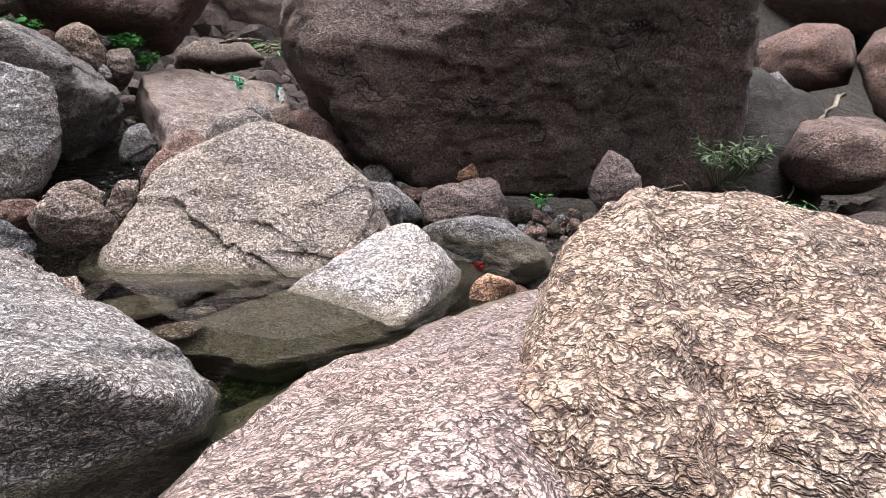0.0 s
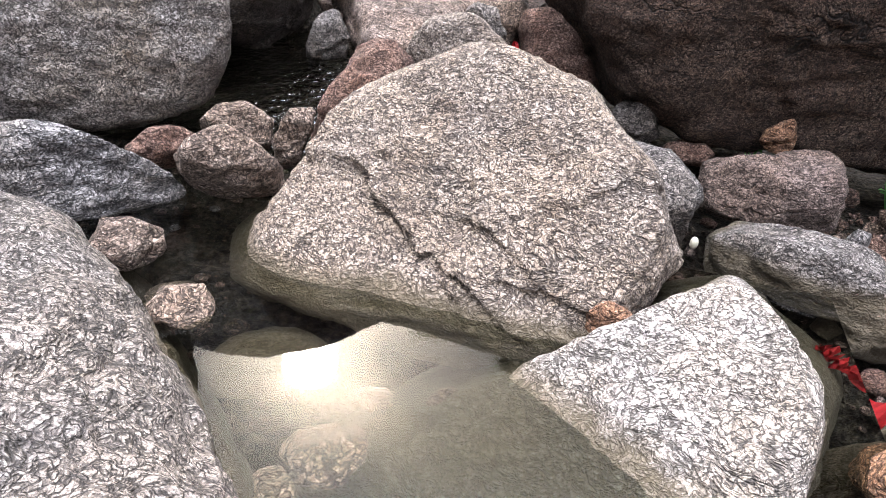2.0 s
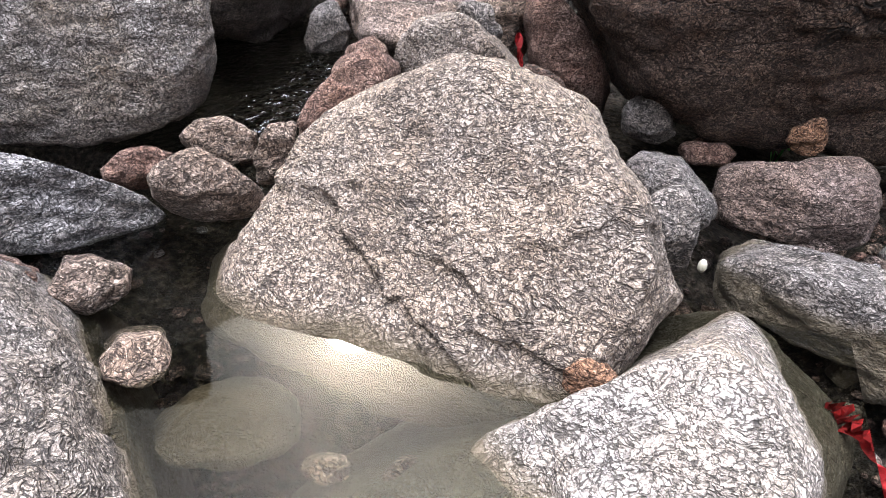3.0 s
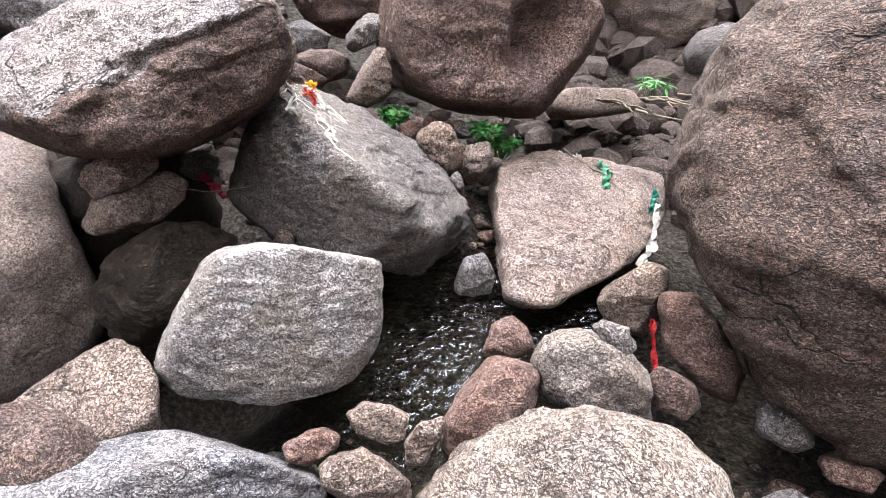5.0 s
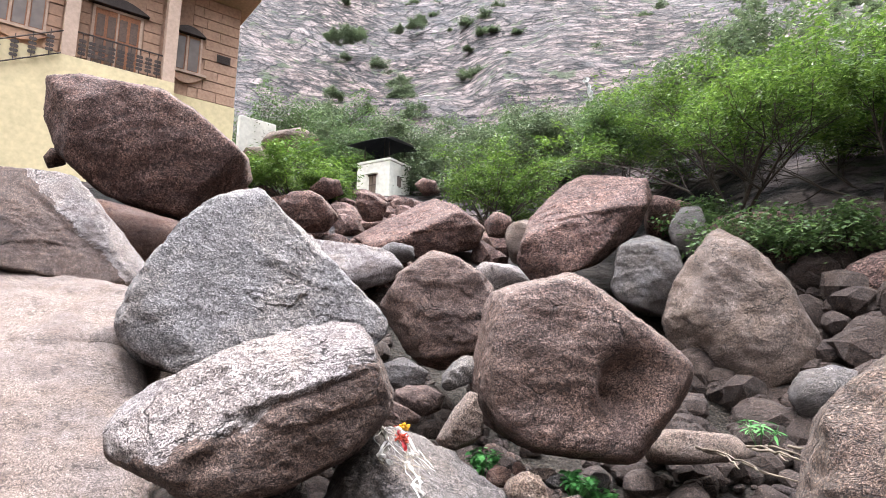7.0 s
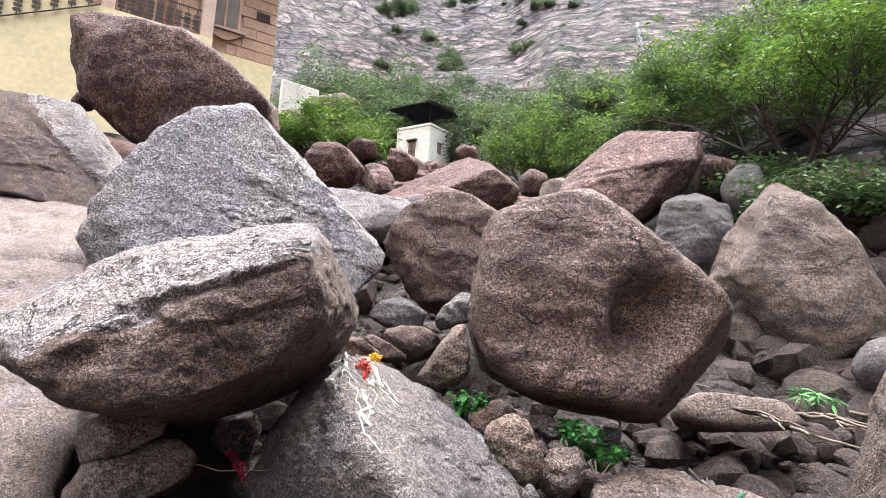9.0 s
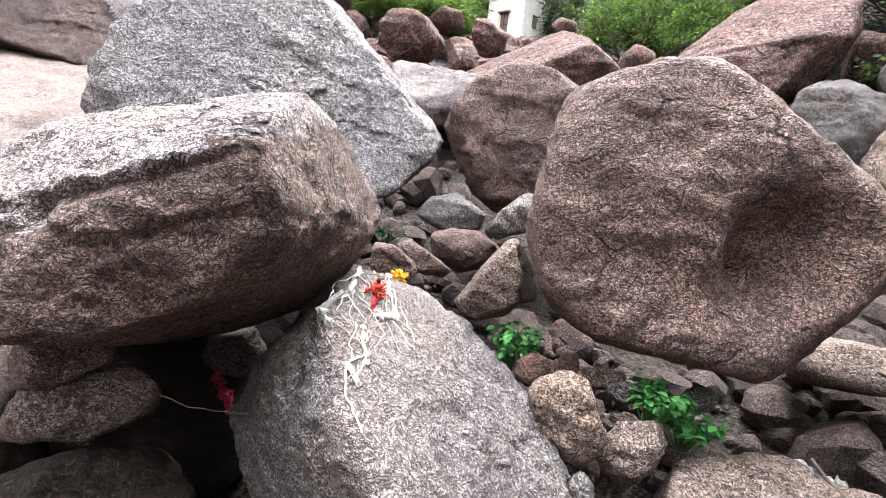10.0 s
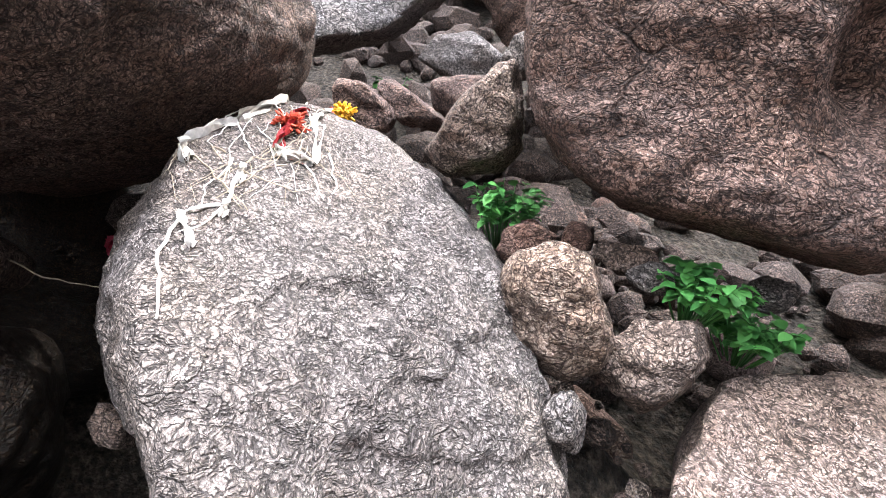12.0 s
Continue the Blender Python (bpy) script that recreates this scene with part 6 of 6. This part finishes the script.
for k in range(170):
    r, a = rng_h.uniform(48, 150), radians(rng_h.uniform(98, 150))
    x, y = r * math.cos(a), 2 + r * math.sin(a)
    copy_thing(shrub, pose(*on_ground(x, y), rng_h.uniform(-12, 12), rng_h.uniform(-12, 12), rng_h.uniform(0, 360)) @ Matrix.Scale(rng_h.uniform(0.35, 0.9), 4))


# ---------------------------------------------------------------- small plants
def leaf_mesh(name, material, length, width, fold=0.25):
    prof = ((0.0, 0.05), (0.18, 0.75), (0.4, 1.0), (0.65, 0.85), (0.86, 0.45), (1.0, 0.0))
    vs, fs = [], []
    for w, g in prof:
        y, z = w * length, -0.25 * length * w * w
        vs += [(-g * width / 2, y, z + fold * g * width / 2), (0, y, z), (g * width / 2, y, z + fold * g * width / 2)]
    for i in range(len(prof) - 1):
        a = i * 3
        fs += [(a, a + 1, a + 4, a + 3), (a + 1, a + 2, a + 5, a + 4)]
    return mesh_of(name, vs, fs, material)


HERB_LEAF = leaf_mesh("leaf", LEAF_HERB, 0.060, 0.046)
LONG_LEAF = leaf_mesh("leaf", LEAF_HERB, 0.11, 0.022)
FINE_LEAF = leaf_mesh("leaf", LEAF_DULL, 0.05, 0.012)


def herb(label, base, reach_x, reach_y, height, count, leaf, seed, turn=0.0, scale=1.0, stalk=LEAF_HERB):
    rng = random.Random(seed)
    h = new("plant")
    h.matrix_world = pose(*base, 0, 0, turn)
    tagged(h, label, "plant")
    stems = max(5, count // 9)
    heads = []
    for k in range(stems):
        p = Vector((rng.uniform(-1, 1) * reach_x, rng.uniform(-1, 1) * reach_y, 0))
        top = p * 1.15 + Vector((0, 0, height * rng.uniform(0.55, 1.0)))
        pts = [p * 0.35 + Vector((0, 0, -0.05)), p * 0.8 + Vector((0, 0, height * 0.3)), top]
        vs, fs = tube(pts, [0.004, 0.0035, 0.002], 5)
        part("stem", mesh_of("stem", vs, fs, stalk), None, h)
        heads.append((pts[1], top))
    for k in range(count):
        lo, hi = heads[k % stems]
        q = lo.lerp(hi, rng.uniform(0.1, 1.05))
        ob = part("leaf", leaf, None, h)
        s = scale * rng.uniform(0.6, 1.15)
        ob.matrix_basis = pose(*q, rng.uniform(-30, 30), rng.uniform(-25, 25), rng.uniform(0, 360)) @ Matrix.Diagonal((s, s, s, 1))
    return h


herb("bushy green herb growing between two boulders", (-4.5, 6.5, 1.46), 0.15, 0.15, 0.26, 330, HERB_LEAF, 1, 0, 1.0)
herb("trailing green herb beside a flat rock", (-3.65, 6.85, 1.42), 0.16, 0.12, 0.17, 260, HERB_LEAF, 2, 0, 1.05)
herb("trailing green herb spilling over a flat rock", (-3.62, 7.15, 1.24), 0.18, 0.13, 0.17, 260, HERB_LEAF, 3, 0, 1.05)
herb("small green weed in the shaded gap", (-7.1, 6.8, 1.95), 0.12, 0.12, 0.2, 40, HERB_LEAF, 4)
herb("small green weed under the dark boulder", (0.95, 5.35, 0.0), 0.08, 0.08, 0.14, 34, HERB_LEAF, 5, 0, 0.9)
herb("small dark weed under the big boulder", (0.2, 5.75, 0.05), 0.08, 0.06, 0.12, 20, HERB_LEAF, 6, 0, 0.8)
herb("long-leaved green weed in the gravel", (1.75, 4.3, -0.05), 0.12, 0.12, 0.22, 44, LONG_LEAF, 7)
herb("long-leaved green weed beside the stones", (2.9, 5.0, -0.05), 0.14, 0.12, 0.28, 40, LONG_LEAF, 8)
herb("fine-leaved sapling drooping in front of the dark boulder", (2.55, 5.35, 0.30), 0.30, 0.16, 0.42, 300, FINE_LEAF, 9, 0, 2.0, LEAF_DULL)
herb("grassy green weed at a boulder's foot", (-3.4, 11.0, 1.5), 0.3, 0.25, 0.3, 50, LONG_LEAF, 10, 0, 1.6)
herb("grassy weed among stones of the bank", (-2.0, 11.8, 1.9), 0.35, 0.3, 0.4, 60, LONG_LEAF, 11, 0, 1.8)


# ---------------------------------------------------------------- dead wood and litter
def stick(name, label, pts, r, material=TWIG, parent=None, seed=0):
    rng = random.Random(seed)
    fine = []
    for a, b in zip(pts, pts[1:]):
        a, b = Vector(a), Vector(b)
        for k in range(5):
            fine.append(a.lerp(b, k / 5) + Vector([rng.gauss(0, (b - a).length * 0.02) for _ in range(3)]))
    fine.append(Vector(pts[-1]))
    n = len(fine)
    vs, fs = tube(fine, [r * (1 - 0.6 * i / n) for i in range(n)], 7)
    me = mesh_of(name, vs, fs, material)
    if parent:
        return part(name, me, None, parent)
    return tagged(new(name, me), label, "dead wood")


def ribbon(name, label, category, pts, width, material, seed=0, parent=None, turns=1.5):
    """A crumpled strip of cloth along points."""
    rng = random.Random(seed)
    fine = []
    for a, b in zip(pts, pts[1:]):
        a, b = Vector(a), Vector(b)
        for k in range(8):
            fine.append(a.lerp(b, k / 8))
    fine.append(Vector(pts[-1]))
    bm, n, cols, prev = bmesh.new(), len(fine), 5, None
    for i, p in enumerate(fine):
        d = (fine[min(i + 1, n - 1)] - fine[max(i - 1, 0)]).normalized()
        a = d.orthogonal().normalized()
        b = d.cross(a)
        w = turns * 2 * math.pi * i / n + rng.gauss(0, 0.15)
        side, nor = a * math.cos(w) + b * math.sin(w), b * math.cos(w) - a * math.sin(w)
        wd = width * (0.55 + 0.45 * abs(noise.noise((i * 0.3, seed, 0)))) * (0.5 if i in (0, n - 1) else 1)
        row = [bm.verts.new(p + side * wd * (k / (cols - 1) - 0.5) + nor * width * 0.22 * math.sin(k * 2.4 + i * 0.5)) for k in range(cols)]
        if prev:
            for k in range(cols - 1):
                bm.faces.new((prev[k], prev[k + 1], row[k + 1], row[k]))
        prev = row
    bmesh.ops.solidify(bm, geom=bm.faces[:], thickness=0.003)
    me = bpy.data.meshes.new(name)
    bm.to_mesh(me)
    bm.free()
    me.materials.append(material)
    if parent:
        return part(name, me, None, parent)
    return tagged(new(name, me), label, category)


def garlands():
    g = new("dried_garlands")
    g.location = (0, 0, 0)
    tagged(g, "dried flower garlands with string and cloth draped on a boulder", "garland")
    rng = random.Random(3)

    def lay(points, lift=0.012):
        return [on_rock(9, p, lift) for p in points]

    anchors = [Vector(p) for p in ((-4.42, 5.15, 1.80), (-4.54, 5.34, 1.86), (-4.85, 5.52, 1.95), (-4.98, 5.65, 1.97), (-4.54, 5.47, 1.84), (-4.56, 5.61, 1.82), (-4.30, 5.30, 1.76))]
    ends = [Vector(p) for p in ((-4.16, 5.11, 1.72), (-3.96, 5.22, 1.62), (-3.98, 5.34, 1.61), (-4.13, 5.53, 1.65), (-3.86, 5.11, 1.59), (-4.34, 5.70, 1.71), (-3.99, 5.16, 1.64), (-4.23, 5.46, 1.70))]
    for k in range(34):
        s = rng.choice(anchors) + Vector([rng.uniform(-0.06, 0.06) for _ in range(3)])
        e = s.lerp(rng.choice(ends), rng.uniform(0.15, 1.0)) + Vector([rng.uniform(-0.07, 0.07) for _ in range(3)])
        m = s.lerp(e, 0.5) + Vector([rng.uniform(-0.05, 0.05) for _ in range(3)])
        stick("strand", "", lay((s, m, e), 0.004 + 0.018 * rng.random()), rng.uniform(0.0015, 0.0045), STRAW if k % 3 else CLOTH_WHITE, g, k)
    strips = (((-4.42, 5.13, 1.78), (-4.54, 5.34, 1.86), (-4.99, 5.56, 1.97)), ((-5.03, 5.76, 1.95), (-4.70, 5.65, 1.88), (-4.45, 5.57, 1.78)), ((-4.45, 5.57, 1.78), (-4.38, 5.47, 1.77), (-4.42, 5.43, 1.79)), ((-4.40, 5.14, 1.79), (-4.25, 5.14, 1.76)))
    for i, st in enumerate(strips):
        ribbon("cloth_strip", "", "", lay(st, 0.02), 0.085, CLOTH_WHITE, i, g, 0.5)
    # one long string that hangs down the stone, with limp leaves of cloth on it
    long_one = ((-4.28, 5.31, 1.75), (-4.06, 5.25, 1.66), (-3.98, 5.13, 1.64), (-3.79, 5.06, 1.57), (-3.62, 5.07, 1.49))
    stick("strand", "", lay(long_one, 0.01), 0.008, CLOTH_WHITE, g, 70)
    stick("strand", "", lay(((-4.06, 5.25, 1.66), (-3.94, 5.18, 1.62), (-3.91, 5.12, 1.61)), 0.012), 0.004, CLOTH_WHITE, g, 71)
    for k, (p, q) in enumerate(((long_one[0], (-4.17, 5.30, 1.70)), (long_one[1], (-3.99, 5.24, 1.63)), (long_one[2], (-3.86, 5.15, 1.59)))):
        ribbon("cloth_strip", "", "", lay((p, q), 0.016), 0.06, CLOTH_WHITE, 20 + k, g, 0.4)
    ribbon("cloth_strip", "", "", lay(((-4.75, 5.61, 1.90), (-4.59, 5.52, 1.85), (-4.44, 5.44, 1.80)), 0.025), 0.10, CLOTH_RED, 9, g, 0.8)

    def petals(name, centre, radius, count, material, label):
        bm = bmesh.new()
        for k in range(count):
            d = Vector([rng.gauss(0, 1) for _ in range(3)]).normalized()
            p = centre + d * radius * rng.uniform(0.35, 1.0)
            m = Matrix.Translation(p) @ d.to_track_quat("Z", "Y").to_matrix().to_4x4() @ Matrix.Rotation(rng.uniform(0, 6.3), 4, "Z") @ Matrix.Diagonal((0.006, 0.011, 0.016, 1))
            bmesh.ops.create_icosphere(bm, subdivisions=1, radius=1.0, matrix=m)
        part(name, bm, material, g, label)

    petals("flower", on_rock(9, (-4.91, 5.81, 1.91), 0.03), 0.055, 90, MARIGOLD, "yellow-orange marigold head")
    petals("flower", on_rock(9, (-5.03, 5.79, 1.93), 0.025), 0.03, 30, PETAL_RED, "faded red flower head")
    petals("flower", on_rock(9, (-4.59, 5.52, 1.85), 0.015), 0.075, 90, PETAL_RED, "crushed red petals")


garlands()
ribbon("rag", "twisted white and grey rag hanging beside the dark boulder", "rag", [(-1.9, 7.0, 1.02), (-1.8, 6.7, 0.95), (-1.72, 6.4, 0.82), (-1.75, 6.2, 0.74)], 0.11, CLOTH_WHITE, 4)
ribbon("red_cloth", "red cloth strip lying in the wet gap", "cloth", [(0.34, 3.70, -0.12), (0.44, 3.60, -0.15), (0.56, 3.50, -0.18)], 0.17, CLOTH_RED, 5, None, 0.3)
ribbon("red_cloth", "crumpled pink-red cloth caught under a boulder", "cloth", [(-5.35, 4.8, 1.2), (-5.25, 4.85, 1.12), (-5.15, 4.88, 1.0)], 0.14, CLOTH_PINK, 6)
ribbon("red_cloth", "red plastic shred between upright stones", "cloth", [(-1.42, 5.62, 0.62), (-1.38, 5.58, 0.45), (-1.32, 5.5, 0.3)], 0.07, CLOTH_RED, 7)
ribbon("white_cloth", "small white cloth lying on the flat rock", "cloth", [on_rock(40, (-3.4, 7.9, 1.3), 0.03), on_rock(40, (-3.2, 7.95, 1.3), 0.03), on_rock(40, (-3.05, 7.85, 1.3), 0.03)], 0.09, CLOTH_WHITE, 8)
ribbon("plastic_bag", "torn green plastic bag on the flat rock", "litter", [on_rock(40, (-2.75, 7.7, 1.2), 0.08), on_rock(40, (-2.6, 7.55, 1.1), 0.04), on_rock(40, (-2.5, 7.3, 1.05), 0.03)], 0.16, PLASTIC_GREEN, 9)
ribbon("plastic_bag", "dark teal plastic shred beside the big boulder", "litter", [(-2.05, 7.4, 1.05), (-2.0, 7.25, 0.98), (-1.98, 7.1, 0.9)], 0.12, PLASTIC_TEAL, 10)
ribbon("plastic_strip", "white plastic strip wedged between two boulders", "litter", [(0.44, 1.42, 0.30), (0.42, 1.28, 0.31), (0.41, 1.12, 0.30), (0.42, 1.0, 0.27)], 0.05, PLASTIC_WHITE, 11, None, 0.2)
ribbon("plastic_bag", "white plastic bag caught in the thorn tree", "litter", [(-9.25, 15.9, 10.4), (-9.2, 16.0, 10.1), (-9.1, 16.0, 9.75)], 0.25, PLASTIC_WHITE, 12)
ribbon("blue_wrapper", "small blue wrapper under the dark boulder", "litter", [(-0.62, 5.72, 0.37), (-0.53, 5.7, 0.39), (-0.45, 5.7, 0.36)], 0.06, PLASTIC_BLUE, 13)
ribbon("blue_wrapper", "small blue wrapper on the pale bedrock", "litter", [(-7.2, 2.15, 1.7), (-7.1, 2.2, 1.72), (-7.0, 2.25, 1.7)], 0.12, PLASTIC_BLUE, 14)
bm = bmesh.new()
bmesh.ops.create_icosphere(bm, subdivisions=3, radius=1.0, matrix=Matrix.Translation((-0.098, 4.395, -0.05)) @ Matrix.Diagonal((0.02, 0.02, 0.034, 1)))
me = bpy.data.meshes.new("pebble")
bm.to_mesh(me)
bm.free()
me.materials.append(PEBBLE_WHITE)
me.polygons.foreach_set("use_smooth", [True] * len(me.polygons))
tagged(new("pebble", me), "smooth white egg-shaped pebble between boulders", "pebble")
stick("dead_branch", "bleached dead root leaning in the shade beside the boulder", [(5.0, 8.0, 1.05), (4.4, 7.4, 0.7), (4.15, 7.1, 0.35), (3.9, 6.8, -0.1)], 0.03, TWIG, None, 21)
stick("twig", "thin dry twig lying over the flat rock", [on_rock(40, (-3.3, 7.9, 1.3), 0.04), on_rock(40, (-2.6, 7.5, 1.1), 0.05), on_rock(40, (-2.1, 7.1, 1.0), 0.04)], 0.012, TWIG, None, 22)
stick("twig", "thin string stretched between stones in the gap", [(-5.15, 4.35, 1.2), (-4.9, 4.6, 1.16), (-4.65, 4.85, 1.2)], 0.004, STRAW, None, 23)
for k in range(16):
    r = random.Random(60 + k)
    a = Vector((2.35 + r.uniform(-0.5, 0.5), 5.2 + r.uniform(-0.25, 0.2), 0.02 + r.uniform(0, 0.15)))
    stick("twig", "dry grey twig heaped below the dark boulder", [a, a + Vector((r.uniform(-0.3, 0.3), r.uniform(-0.1, 0.1), r.uniform(-0.03, 0.12))), a + Vector((r.uniform(-0.5, 0.5), r.uniform(-0.2, 0.1), r.uniform(-0.05, 0.2)))], 0.008, TWIG, None, k)
for k in range(9):
    r = random.Random(90 + k)
    a = Vector((-2.9 + r.uniform(-0.6, 0.6), 9.4 + r.uniform(-0.7, 0.9), 1.5 + r.uniform(0, 0.2)))
    stick("driftwood", "dark driftwood stick stranded beside the trickle", [a, a + Vector((r.uniform(0.2, 0.5), r.uniform(-0.5, -0.2), 0.03)), a + Vector((r.uniform(0.5, 0.9), r.uniform(-0.9, -0.5), 0.0))], 0.018, TWIG, None, 40 + k)

# ---------------------------------------------------------------- the whole plan at its true size
for ob in scene.objects:
    if ob.parent is None and ob.type in ("MESH", "EMPTY"):
        ob.matrix_basis = Matrix.Scale(SIZE, 4) @ ob.matrix_basis
